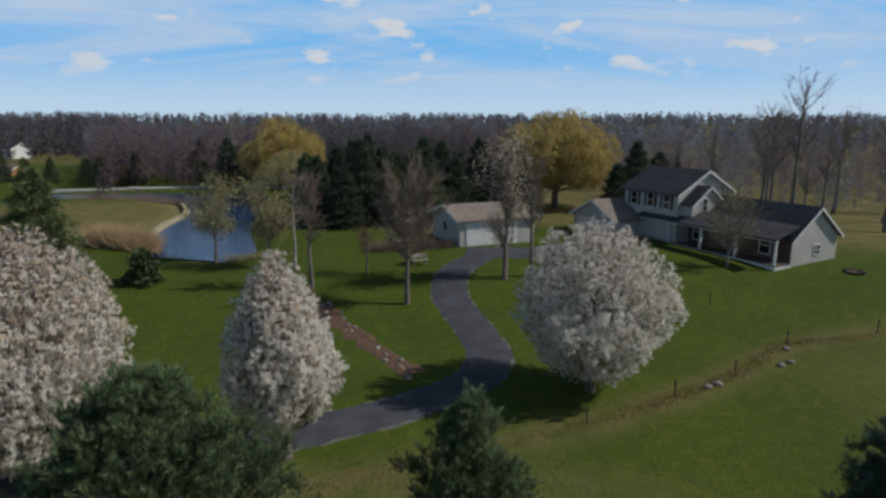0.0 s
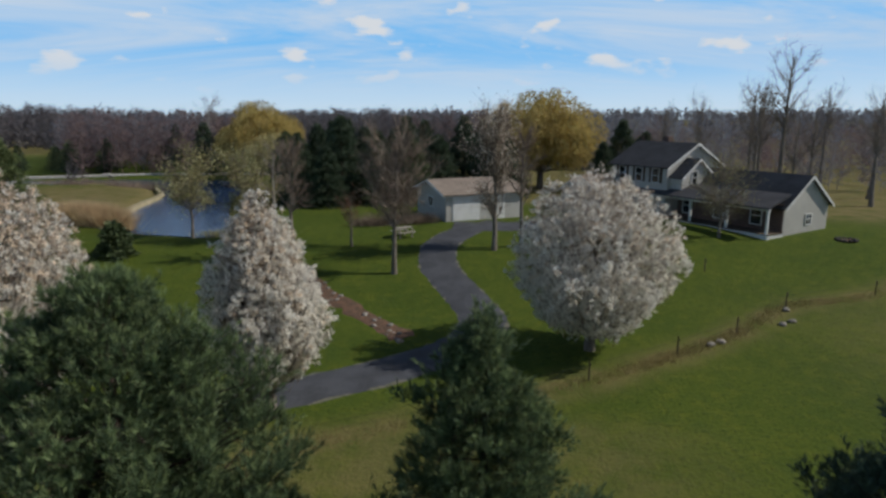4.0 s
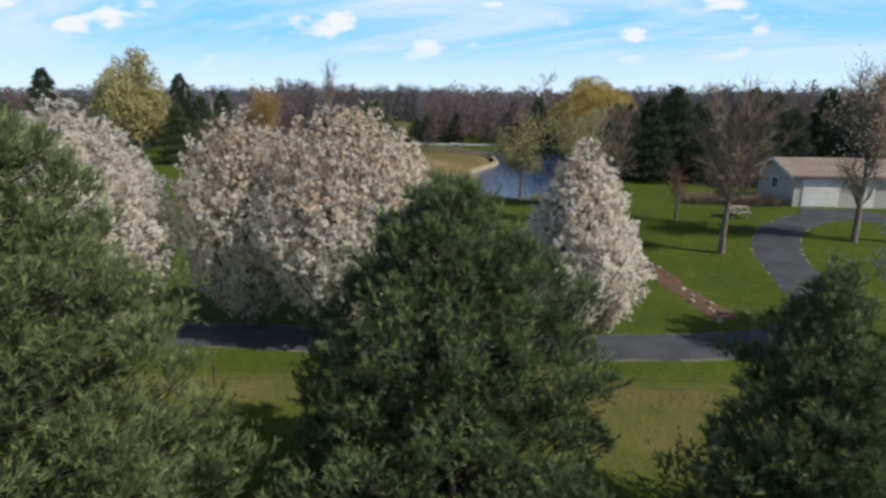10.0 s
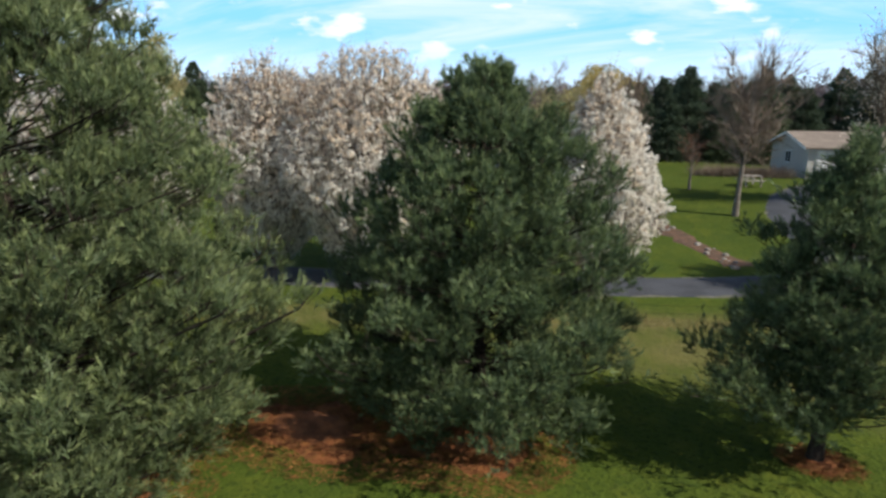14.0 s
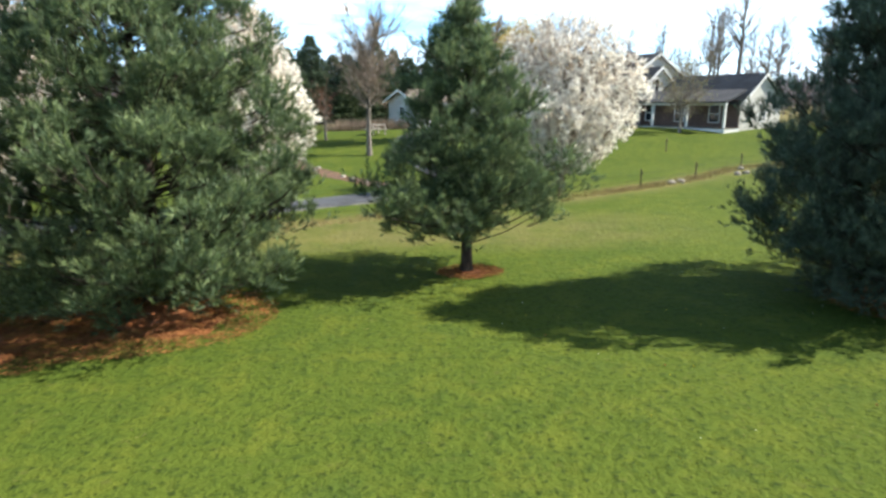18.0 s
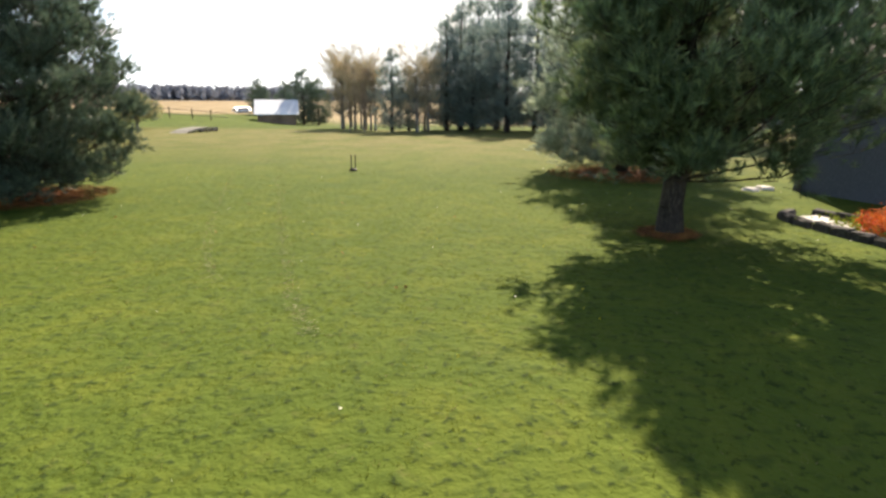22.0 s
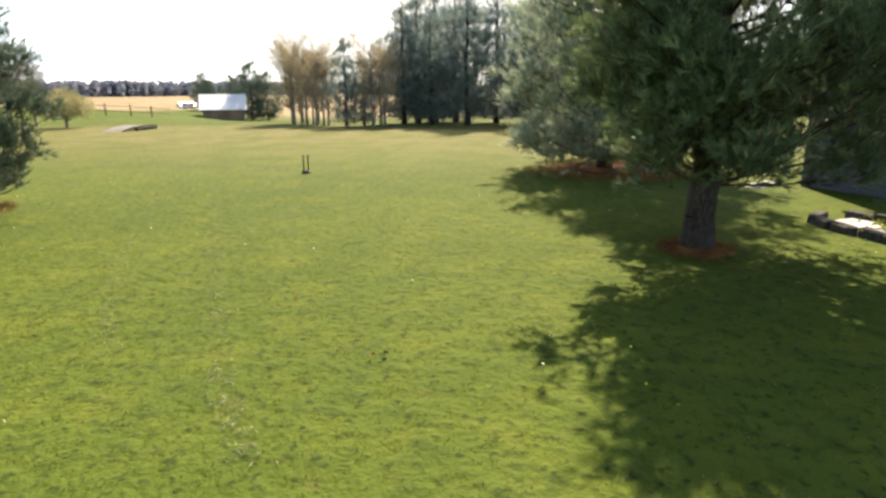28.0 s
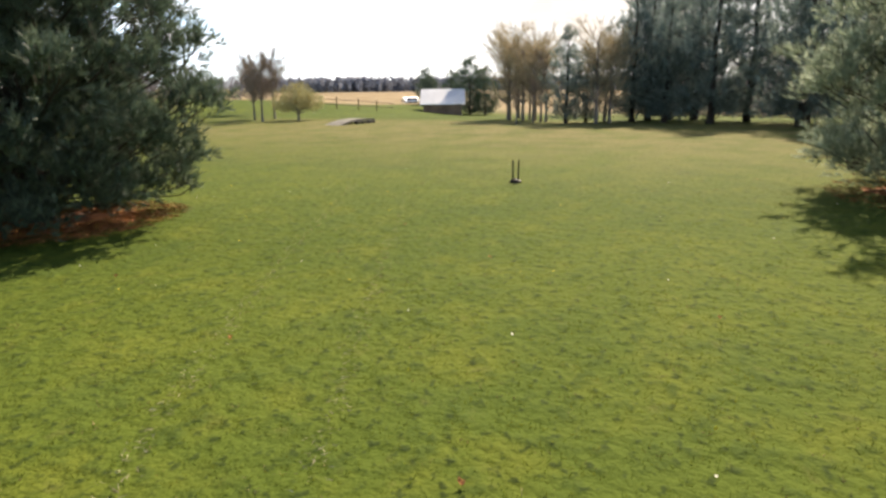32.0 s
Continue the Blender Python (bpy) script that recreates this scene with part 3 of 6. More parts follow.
    base[:, 2] = np.maximum(base[:, 2], 0.2)
    boughs, limbs = [], []
    rr = np.hypot(base[:, 0], base[:, 1])
    z0 = np.clip(base[:, 2] - rr * rng.uniform(0.2, 0.55, n), max(0.15, bottom * 0.7), tall * 0.93)
    for k in range(n):
        ax = np.array([0.0, 0.0, z0[k]])
        mid = np.array([base[k, 0] * 0.55, base[k, 1] * 0.55, z0[k] + (base[k, 2] - z0[k]) * 0.4])
        wid = 0.008 + 0.007 * rr[k]
        if k % sprays == 0:
            boughs.append([(*ax, *mid, wid, wid * 0.75), (*mid, *base[k], wid * 0.75, wid * 0.5), (*base[k], *tips[k], wid * 0.5, 0.006)])
        else:
            limbs.append((*(mid * 0.3 + base[k] * 0.7), *base[k], 0.01, 0.007))
    lush = rng.choice([0.55, 0.9, 1.0, 1.25], n)
    cnt = np.maximum(3, (shoots * lush).astype(int))
    idx = np.repeat(np.arange(n), cnt)
    m = len(idx)
    fan = rng.normal(size=(m, 3)) * np.array([1, 1, 0.75 - 0.45 * flat])
    sway = unit(way[idx] * 0.65 + fan * 0.5 + np.array([0, 0, 0.5]))
    start = base[idx] + fan * 0.1 * sz[idx][:, None]
    ln = sz[idx] * rng.uniform(0.6, 1.15, m)
    end = start + sway * ln[:, None]
    end[:, 2] = np.maximum(end[:, 2], 0.1)
    limbs += [(*a, *b, 0.005, 0.003) for a, b in zip(start[::3], end[::3])]
    t = 0.28 + 0.72 * (np.arange(per)[None] + rng.random((m, per))) / per
    pos = start[:, None] + (end - start)[:, None] * t[..., None] + rng.normal(size=(m, per, 3)) * 0.025
    pos[..., 2] = np.maximum(pos[..., 2], 0.06)
    ways = unit(sway[:, None] + rng.normal(size=(m, per, 3)) * 0.35 + np.array([0, 0, 0.15]))
    nv, nf = needle_tufts(pos.reshape(-1, 3), ways.reshape(-1, 3), rng, 0.08 * tuft, needles, 0.15 * tuft, 0.0145 * tuft)
    # Paler material on the outer shoots stands in for sun on the tips.
    young = np.repeat((t > 0.78).ravel() & (rng.random(t.size) < 0.8), needles).astype(int)
    return tubes(segs, 8), boughs, tubes(limbs, 3), (nv, nf, young)


def stuff(ob):
    return tagged(ob, kind="stuff")


def pine_thing(label, meshes, x, y, rz=0.0, scale=1.0, name="pine_tree", group=""):
    e = empty(name, x, y, hz(x, y), rz, scale)
    child("trunk", meshes[0], e)
    for b in meshes[1]:
        child("bough", b, e)
    stuff(child("branchwork", meshes[2], e))
    stuff(child("needle_crown", meshes[3], e))
    tagged(e, label, "pine tree", group)
    return e


def pine_meshes(mat, *a, boughs=True, **k):
    t, bl, l, n = make_pine(*a, **k)
    if boughs:
        bm = [mesh_np("bough", *tubes(b, 5), BARK) for b in bl]
    else:
        v, f = tubes([q for b in bl for q in b], 4)
        l = (np.vstack([l[0], v]), np.vstack([l[1], f + len(l[0])]))
        bm = []
    return mesh_np("trunk", *t, BARK, smooth=True), bm, mesh_np("branchwork", *l, BARK), mesh_np("needle_crown", n[0], n[1], mat, n[2])


def pine_needles(name, old, young, translucent=0.3, spec=0.35):
    """Darker needles and paler ones at the shoot ends, which paint in sunlit tips."""
    return [material(kind + name, c, tuple(v * 0.68 for v in c), tuple(v * 1.4 for v in c), 1.3, 9, 0.55, bump=0, island=0.16, spec=spec, translucent=translucent) for kind, c in (("old_", old), ("young_", young))]


NEEDLE = pine_needles("pine_needles", (0.122, 0.172, 0.085), (0.23, 0.295, 0.13))
NEEDLE_WARM = pine_needles("yellowish_pine_needles", (0.155, 0.2, 0.095), (0.275, 0.325, 0.14))
# Darker copy of NEEDLE: the conical pine's shaded side put into the colour.
NEEDLE_SHADE = pine_needles("dark_pine_needles", (0.085, 0.125, 0.085), (0.135, 0.18, 0.12), 0.3, 0.45)
# Pale silvery tone stands in for backlight and glare in the needles.
NEEDLE_BACKLIT = pine_needles("silvery_pine_needles", (0.26, 0.315, 0.22), (0.45, 0.5, 0.37), 0.5, 0.6)
# Bluish green, lightened to stand in for haze and glare over the grove.
NEEDLE_HAZE = pine_needles("bluish_pine_needles", (0.17, 0.225, 0.205), (0.26, 0.32, 0.28), 0.5, 0.4)

PINE_BROAD = pine_meshes(NEEDLE, 7.5, 0.45, [(0, 2.1), (0.1, 3.0), (0.25, 3.3), (0.5, 2.8), (0.75, 2.05), (0.9, 1.25), (1, 0.25)], 11, masses=230, gap=0.78)
PINE_WARM = pine_meshes(NEEDLE_WARM, 9.4, 0.35, [(0, 1.9), (0.08, 2.6), (0.25, 3.75), (0.55, 3.3), (0.78, 2.4), (0.92, 1.4), (1, 0.4)], 12, masses=330, gap=0.76, inner=0.35, needles=9)
PINE_OPEN = pine_meshes(NEEDLE, 6.3, 0.95, [(0, 1.25), (0.1, 1.9), (0.22, 2.15), (0.5, 1.5), (0.8, 0.75), (1, 0.12)], 13, masses=95, flat=0.7, lobes=0.32, inner=0.12, gap=0.92)
PINE_CONE = pine_meshes(NEEDLE_SHADE, 8.1, 0.4, [(0, 2.2), (0.1, 2.75), (0.22, 2.85), (0.45, 2.4), (0.7, 1.65), (0.88, 0.9), (1, 0.15)], 14, masses=250, gap=0.74, inner=0.35)
PINE_E = pine_meshes(NEEDLE, 6.9, 1.2, [(0, 1.5), (0.15, 2.2), (0.35, 2.45), (0.6, 1.7), (0.8, 0.95), (1, 0.12)], 15, masses=150, girth=1.25, flat=0.3, lobes=0.22, lean=0.34, lean_az=1.22, gap=0.76)
PINE_BACKLIT = pine_meshes(NEEDLE_BACKLIT, 7.2, 0.35, [(0, 1.9), (0.1, 2.4), (0.22, 2.55), (0.45, 2.1), (0.7, 1.4), (0.88, 0.8), (1, 0.15)], 17, masses=160, needles=7)
PINE_BARN = pine_meshes(NEEDLE_SHADE, 8.0, 0.3, [(0, 1.9), (0.3, 2.9), (0.65, 2.3), (0.85, 1.4), (1, 0.3)], 18, boughs=False, masses=75, sprays=3, shoots=5, per=3, needles=6, size=0.8, gap=1.1, tuft=2.6)
PINE_FAR = pine_meshes(NEEDLE_HAZE, 8.6, 0.3, [(0, 1.2), (0.2, 2.3), (0.4, 2.2), (0.7, 1.5), (1, 0.15)], 16, boughs=False, masses=75, sprays=3, shoots=5, per=3, needles=6, size=0.8, gap=1.1, tuft=2.1)

pine_thing("tall bushy white pine with yellowish green needles", PINE_WARM, -11.2, 5.5, 20)
pine_thing("broad bushy white pine over a bed of needles", PINE_BROAD, -6.45, 11.95, 140)
pine_thing("small open white pine on the lawn", PINE_OPEN, 0.05, 13.5, 60)
pine_thing("dense conical white pine casting a long shadow", PINE_CONE, 8.5, 10.65, 10)
pine_thing("white pine with a bare lower trunk by the flower bed", PINE_E, 7.45, -2.65, 200)
pine_thing("white pine with silvery backlit needles and low branches", PINE_BACKLIT, 16.2, -2.7, 120, 1.15)


def fill_crown(n, rx, rz, z0, rng, tip=1.0, shell=0.55, clump=0.8, seed=0):
    """Points in an egg-shaped crown, denser to its skin and in clumps."""
    out = []
    noise_seed = rng.random(3) * 50
    while len(out) < n:
        q = unit(rng.normal(size=(n * 2, 3)))
        r = rng.random(n * 2) ** (shell * 0.6)
        p = q * r[:, None]
        p[:, 2] = p[:, 2] * 0.5 + 0.5
        taper = np.where(p[:, 2] > 0.4, 1 - ((p[:, 2] - 0.4) / 0.6) ** 1.5 * (1 - 1 / max(tip, 1)) if tip > 1 else 1.0, 1.0)
        w = np.stack([p[:, 0] * rx * taper, p[:, 1] * rx * taper, z0 + p[:, 2] * rz], -1)
        k = np.sin(w[:, 0] * 3.1 / clump + noise_seed[0]) + np.sin(w[:, 1] * 2.9 / clump + noise_seed[1] + w[:, 0]) + np.sin(w[:, 2] * 3.3 / clump + noise_seed[2] + w[:, 1])
        keep = k > rng.normal(size=len(k)) * 0.9 - 0.45
        out.extend(w[keep])
    return np.array(out[:n])


def crown_limbs(points, trunk_top, trunk_low, base_r, rng, count=60):
    """Limbs that leave the trunk and rise to points of the crown."""
    segs = []
    pick = points[rng.integers(0, len(points), count)]
    for p in pick:
        z = rng.uniform(trunk_low, min(trunk_top, max(trunk_low + 0.1, p[2] - 0.3)))
        a = np.array([0, 0, z])
        mid = a * 0.5 + p * 0.5 + np.array([p[0] * 0.12, p[1] * 0.12, -0.05 * p[2]])
        r = base_r * rng.uniform(0.16, 0.34)
        segs += [(*a, *mid, r, r * 0.6), (*mid, *p, r * 0.6, 0.008)]
    return segs


def make_blossom(tall, rx, low, seed, shoots=2400, belly=0.4, tip=2.0, pinkness=0.3, per=8, size=0.07, up=0.9, lobes=0.1):
    """A blossoming pear: an egg or teardrop of upswept shoots, thick with flowers to its skin."""
    rng = np.random.default_rng(seed)
    r0 = 0.027 * tall
    deep = tall - low
    trunk = [(0, 0, -0.2, 0, 0, low, r0 * 1.3, r0), (0, 0, low, 0.05, 0.03, tall * 0.45, r0, r0 * 0.5), (0.05, 0.03, tall * 0.45, 0, 0, tall * 0.9, r0 * 0.5, 0.015)]
    ph = rng.random(6) * 6.28

    def skin(f, az):
        f = np.clip(f, 0, 1)
        g = np.clip((f - belly) / (1 - belly), 0, 1)
        r = np.where(f < belly, np.sqrt(np.clip(1 - ((belly - f) / belly) ** 2, 0, 1)) * 0.85 + 0.15 * f / belly, (1 - g ** tip) ** (0.5 if tip >= 2 else 0.8))
        w = np.sin(3 * az + 7 * f + ph[0]) + np.sin(5 * az - 11 * f + ph[1]) + 0.8 * np.sin(8 * az + 17 * f + ph[2]) + 0.6 * np.sin(13 * az - 26 * f + ph[3])
        return rx * r * (1 + lobes * 0.5 * w)

    n = shoots
    f = rng.beta(1.25, 1.5, n * 3)
    az = rng.random(n * 3) * 6.2832
    R = skin(f, az)
    pick = rng.random(n * 3) < R / R.max() + 0.08
    f, az, R = f[pick][:n], az[pick][:n], R[pick][:n]
    n = len(f)
    u = 1.05 - 0.75 * rng.random(n) ** 1.6
    hz_dir = np.stack([np.cos(az), np.sin(az), np.zeros(n)], -1)
    tipz = low + f * deep
    tips = hz_dir * (R * u)[:, None] + np.stack([np.zeros(n), np.zeros(n), tipz], -1)
    way = unit(hz_dir * (0.5 + 0.4 * (1 - f))[:, None] + np.array([0, 0, up]) + rng.normal(size=(n, 3)) * 0.28)
    ln = rng.uniform(0.3, 0.75, n) * (0.6 + 0.05 * tall)
    sb = tips - way * ln[:, None]
    sb[:, 2] = np.maximum(sb[:, 2], low * 0.75)
    segs = [(*a, *b, 0.011, 0.005) for a, b in zip(sb, tips)]
    for k in rng.choice(n, min(n, 150), replace=False):
        p = sb[k]
        rr = np.hypot(p[0], p[1])
        z0 = np.clip(p[2] - rr * rng.uniform(0.7, 1.3) - 0.3, low * 0.85, tall * 0.75)
        a = np.array([0.02, 0.02, z0])
        mid = np.array([p[0] * 0.6, p[1] * 0.6, z0 + (p[2] - z0) * 0.42])
        r = r0 * rng.uniform(0.12, 0.26)
        segs += [(*a, *mid, r, r * 0.6), (*mid, *p, r * 0.6, 0.012)]
    per_shoot = 4
    t = rng.random((n, per_shoot)) ** 0.7
    patch = 0.5 * (np.sin(tips[:, 0] * 3.3 + ph[4]) + np.sin(tips[:, 1] * 3.5 + ph[5]) + np.sin(tips[:, 2] * 2.7 + tips[:, 0] + ph[0]))
    fade = np.clip((f + 0.1 * patch - 0.5) * 2.6, 0, 1) * pinkness
    bloom = rng.random((n, per_shoot)) < (0.8 + 0.24 * patch)[:, None] * (1 - 0.5 * fade)[:, None]
    cl = sb[:, None] + (tips - sb)[:, None] * (0.15 + 0.87 * t)[..., None] + rng.normal(size=(n, per_shoot, 3)) * 0.05
    fade = np.repeat(fade, per_shoot)[bloom.ravel()]
    cl = cl[bloom]
    tw = slivers(np.repeat(sb, 2, 0), np.repeat(tips - sb, 2, 0) + rng.normal(size=(n * 2, 3)) * 0.22 + np.array([0, 0, 0.12]), np.repeat(0.4 + 0.5 * f, 2) * rng.uniform(0.6, 1.25, n * 2), 0.012, rng)
    fl = np.repeat(cl, per, 0) + rng.normal(size=(len(cl) * per, 3)) * 0.042
    pv, pf = petal_tris(fl, size * rng.uniform(0.6, 1.3, len(fl)), rng, tall * 0.4)
    pink = (rng.random(len(cl)) < 0.05 + 0.8 * fade).repeat(per)
    return tubes(trunk, 8), tubes(segs, 3), tw, (pv, pf, pink.astype(int))


def blossom_meshes(*a, **k):
    t, l, w, b = make_blossom(*a, **k)
    return mesh_np("trunk", *t, BARK_GREY, smooth=True), mesh_np("branchwork", *l, BARK_GREY), mesh_np("twig_crown", *w, PEAR_TWIG), mesh_np("blossom_crown", b[0], b[1], [BLOSSOM, BLOSSOM_PINK], b[2])


def blossom_thing(label, meshes, x, y, rz=0.0, scale=1.0, group="blossoming pear trees"):
    e = empty("pear_tree", x, y, hz(x, y), rz, scale)
    for n, m in zip(("trunk", "branchwork", "twig_crown", "blossom_crown"), meshes):
        c = child(n, m, e)
        if n != "trunk":
            stuff(c)
    return tagged(e, label, "blossoming tree", group)


PEAR_ROUND = blossom_meshes(8.0, 3.25, 0.8, 21, shoots=4300, belly=0.4, tip=2.2, pinkness=0.25, size=0.068, per=10, lobes=0.16)
PEAR_SLIM = blossom_meshes(7.9, 1.95, 1.25, 22, shoots=2500, belly=0.34, tip=1.6, pinkness=0.35, up=1.5, size=0.074, per=12, lobes=0.1)
PEAR_PINK = blossom_meshes(8.5, 3.2, 0.6, 23, shoots=4300, belly=0.5, tip=2.1, pinkness=0.85, up=1.7, per=11, size=0.076, lobes=0.07)
PEAR_ROSY = blossom_meshes(8.5, 2.5, 0.6, 25, shoots=3000, belly=0.5, tip=2.1, pinkness=0.75, up=1.7, per=11, size=0.076, lobes=0.07)
PEAR_WHITE = blossom_meshes(8.3, 3.2, 0.5, 24, shoots=4200, belly=0.42, tip=1.9, pinkness=0.12, up=1.5, per=10, size=0.07, lobes=0.07)
blossom_thing("round pear tree covered in white blossom", PEAR_ROUND, 6.1, 27.5, 0)
blossom_thing("slim pointed pear tree in white blossom", PEAR_SLIM, -6.4, 21.6, 40)
blossom_thing("broad pear tree with pinkish fading blossom", PEAR_PINK, -14.9, 20.2, 0, 1.04)
blossom_thing("narrower pear tree with pinkish white blossom", PEAR_ROSY, -19.0, 19.2, 130, 1.02)
blossom_thing("broad pear tree in full white blossom", PEAR_WHITE, -23.4, 15.0, 70, 1.1)
blossom_thing("broad pear tree with fading blossom", PEAR_PINK, -29.0, 12.0, 220, 1.08)


def make_bare(tall, spread, seed, low=0.3, limbs=26, twigs=900, lean=0.75):
    """A leafless tree: trunk, limbs, and fine twigs."""
    rng = np.random.default_rng(seed)
    r0 = tall * 0.016 + 0.03
    zs = np.linspace(0, tall * 0.9, 8)
    b = np.cumsum(rng.normal(size=(8, 2)) * 0.05 * tall / 8, 0)
    b[0] = 0
    rad = lambda z: r0 * (1 - z / tall) + 0.01
    trunk = [(*b[i], zs[i] - (0.2 if i == 0 else 0), *b[i + 1], zs[i + 1], rad(zs[i]) * (1.25 if i == 0 else 1), rad(zs[i + 1])) for i in range(7)]
    seg, ends = [], []
    for k in range(limbs):
        z = tall * rng.uniform(low, 0.85)
        o = np.array([np.interp(z, zs, b[:, 0]), np.interp(z, zs, b[:, 1]), z])
        az, ln = rng.random() * 6.28, spread * rng.uniform(0.5, 1.05) * (1 - 0.5 * abs((z / tall - 0.5)))
        d = unit(np.array([math.cos(az) * lean, math.sin(az) * lean, rng.uniform(0.45, 1.0)]))
        p, r = o, rad(z) * 0.55
        for s in range(4):
            d = unit(d + rng.normal(size=3) * 0.18 + np.array([0, 0, 0.1]))
            q = p + d * ln / 4
            seg.append((*p, *q, r, r * 0.68))
            ends.append((p, q, d))
            if s > 0:
                d2 = unit(d + rng.normal(size=3) * 0.55)
                q2 = p + d2 * ln * 0.3
                seg.append((*p, *q2, r * 0.6, 0.008))
                ends.append((p, q2, d2))
            p, r = q, r * 0.68
    idx = rng.integers(0, len(ends), twigs)
    e0, e1, ed = (np.array([e[i] for e in ends])[idx] for i in range(3))
    pos = e0 + (e1 - e0) * rng.random((twigs, 1))
    way = unit(ed + rng.normal(size=(twigs, 3)) * 0.55 + np.array([0, 0, 0.25]))
    ln = spread * rng.uniform(0.12, 0.34, twigs)
    tw = slivers(pos, way, ln, 0.024, rng)
    tips = pos + way * ln[:, None]
    return tubes(trunk, 7), tubes(seg, 4), tw, tips


def bare_meshes(*a, bark=None, twig=None, **k):
    t, l, w, tips = make_bare(*a, **k)
    return [mesh_np("trunk", *t, bark or BARK_GREY, smooth=True), mesh_np("branchwork", *l, bark or BARK_GREY), mesh_np("twig_crown", *w, twig or TWIG)], tips


def bare_thing(label, meshes, x, y, rz=0.0, scale=1.0, name="bare_tree", category="tree", group=""):
    e = empty(name, x, y, hz(x, y), rz, scale)
    for m in meshes:
        c = child(m.name.split(".")[0], m, e)
        if c.name.split(".")[0] != "trunk":
            stuff(c)
    return tagged(e, label, category, group)


BARE_A, _ = bare_meshes(8.4, 3.9, 31, low=0.3, limbs=40, twigs=4600)
BARE_B, tips_b = bare_meshes(9.0, 3.6, 32, low=0.2, limbs=46, twigs=4200, lean=0.5)
rng_b = np.random.default_rng(5)
BARE_B.append(mesh_np("blossom_crown", *petals(tips_b[rng_b.integers(0, len(tips_b), 2600)] + rng_b.normal(size=(2600, 3)) * 0.12, 0.11, rng_b), BLOSSOM_PINK))
BARE_C, _ = bare_meshes(8.3, 2.4, 33, low=0.3, limbs=30, twigs=2200, lean=0.5)
BARE_TALL, _ = bare_meshes(14, 4.2, 34, low=0.4, limbs=26, twigs=900, lean=0.5)
BARE_PALE, _ = bare_meshes(9.0, 3.0, 35, low=0.35, limbs=18, twigs=500, bark=BARK_PALE)
SAPLING, _ = bare_meshes(3.8, 1.8, 36, low=0.3, limbs=20, twigs=700, twig=TWIG_RED)
DOGWOOD, tips_d = bare_meshes(5.0, 3.4, 37, low=0.2, limbs=34, twigs=1400, lean=0.9)
DOGWOOD.append(mesh_np("bud_crown", *petals(tips_d[rng_b.integers(0, len(tips_d), 2200)] + rng_b.normal(size=(2200, 3)) * 0.14, 0.09, rng_b), OLIVE))
LEAFING, tips_l = bare_meshes(5.6, 3.0, 38, low=0.25, limbs=28, twigs=1200, lean=0.8)
LEAFING.append(mesh_np("leaf_crown", *petals(tips_l[rng_b.integers(0, len(tips_l), 4200)] + rng_b.normal(size=(4200, 3)) * 0.22, 0.13, rng_b), OLIVE))

bare_thing("tall leafless maple on the lawn by the driveway", BARE_A, -3.0, 39.3, 0)
bare_thing("upright tree with thin fading blossom by the driveway", BARE_B, 3.65, 43.4, 0)
bare_thing("slender leafless tree by the driveway", BARE_C, 5.6, 43.9, 90)
bare_thing("small sapling with reddish buds", SAPLING, -6.2, 44.7, 0)
bare_thing("small spreading tree with pale buds before the porch", DOGWOOD, 20.6, 46.2, 0)
bare_thing("small leafing tree at the pond", LEAFING, -18.6, 48.4, 0)
bare_thing("leaning pale-barked tree near the pond", BARE_PALE, -11.7, 45.8, 30, 0.8)
bare_thing("slender pale tree near the pond", BARE_C, -9.7, 41.9, 10, 0.95)
bare_thing("small leafing tree near the pond", LEAFING, -13.6, 46.4, 140, 0.95)


def make_willow(tall, rx, seed, strands=9000):
    rng = np.random.default_rng(seed)
    lobes = 11
    ang = np.arange(lobes) * 2.4
    rad = np.where(np.arange(lobes) < 4, 0.25, 0.62) * rx
    top = np.where(np.arange(lobes) < 4, rng.uniform(0.88, 1.0, lobes), rng.uniform(0.62, 0.86, lobes)) * tall
    pts = np.vstack([fill_crown(strands // lobes, rx * rng.uniform(0.36, 0.5), top[i] * 0.72, top[i] * 0.28, rng, 1.0, 0.5, 1.2) + np.array([math.cos(ang[i]) * rad[i], math.sin(ang[i]) * rad[i], 0]) for i in range(lobes)])
    strands = len(pts)
    way = unit(np.column_stack([pts[:, 0] * 0.06, pts[:, 1] * 0.06, np.full(len(pts), -0.55)]) + rng.normal(size=(len(pts), 3)) * 0.45)
    st = slivers(pts, way, tall * rng.uniform(0.03, 0.08, strands), 0.13, rng)
    r0 = tall * 0.03
    trunk = tubes([(0, 0, -0.3, 0, 0, tall * 0.25, r0 * 1.2, r0), (0, 0, tall * 0.25, 0.2, 0.1, tall * 0.6, r0, r0 * 0.4)], 8)
    return trunk, tubes(crown_limbs(pts, tall * 0.5, tall * 0.15, r0, rng, 70), 4), st


def willow_meshes(mat, *a, **k):
    t, l, s = make_willow(*a, **k)
    return [mesh_np("trunk", *t, BARK_GREY, smooth=True), mesh_np("branchwork", *l, BARK_GREY), mesh_np("shoot_crown", *s, mat)]


WILLOW_BIG = willow_meshes(WILLOW, 12.4, 7.2, 41, strands=22000)
WILLOW_TAN, _ = bare_meshes(7.0, 3.4, 45, low=0.18, limbs=40, twigs=2800, lean=0.8, twig=WILLOW_TAN_SHOOTS)
WILLOW_SLIM = willow_meshes(OLIVE, 14.0, 4.8, 46, strands=11000)
WILLOW_OLIVE = willow_meshes(OLIVE, 8.0, 5.2, 42, strands=6000)
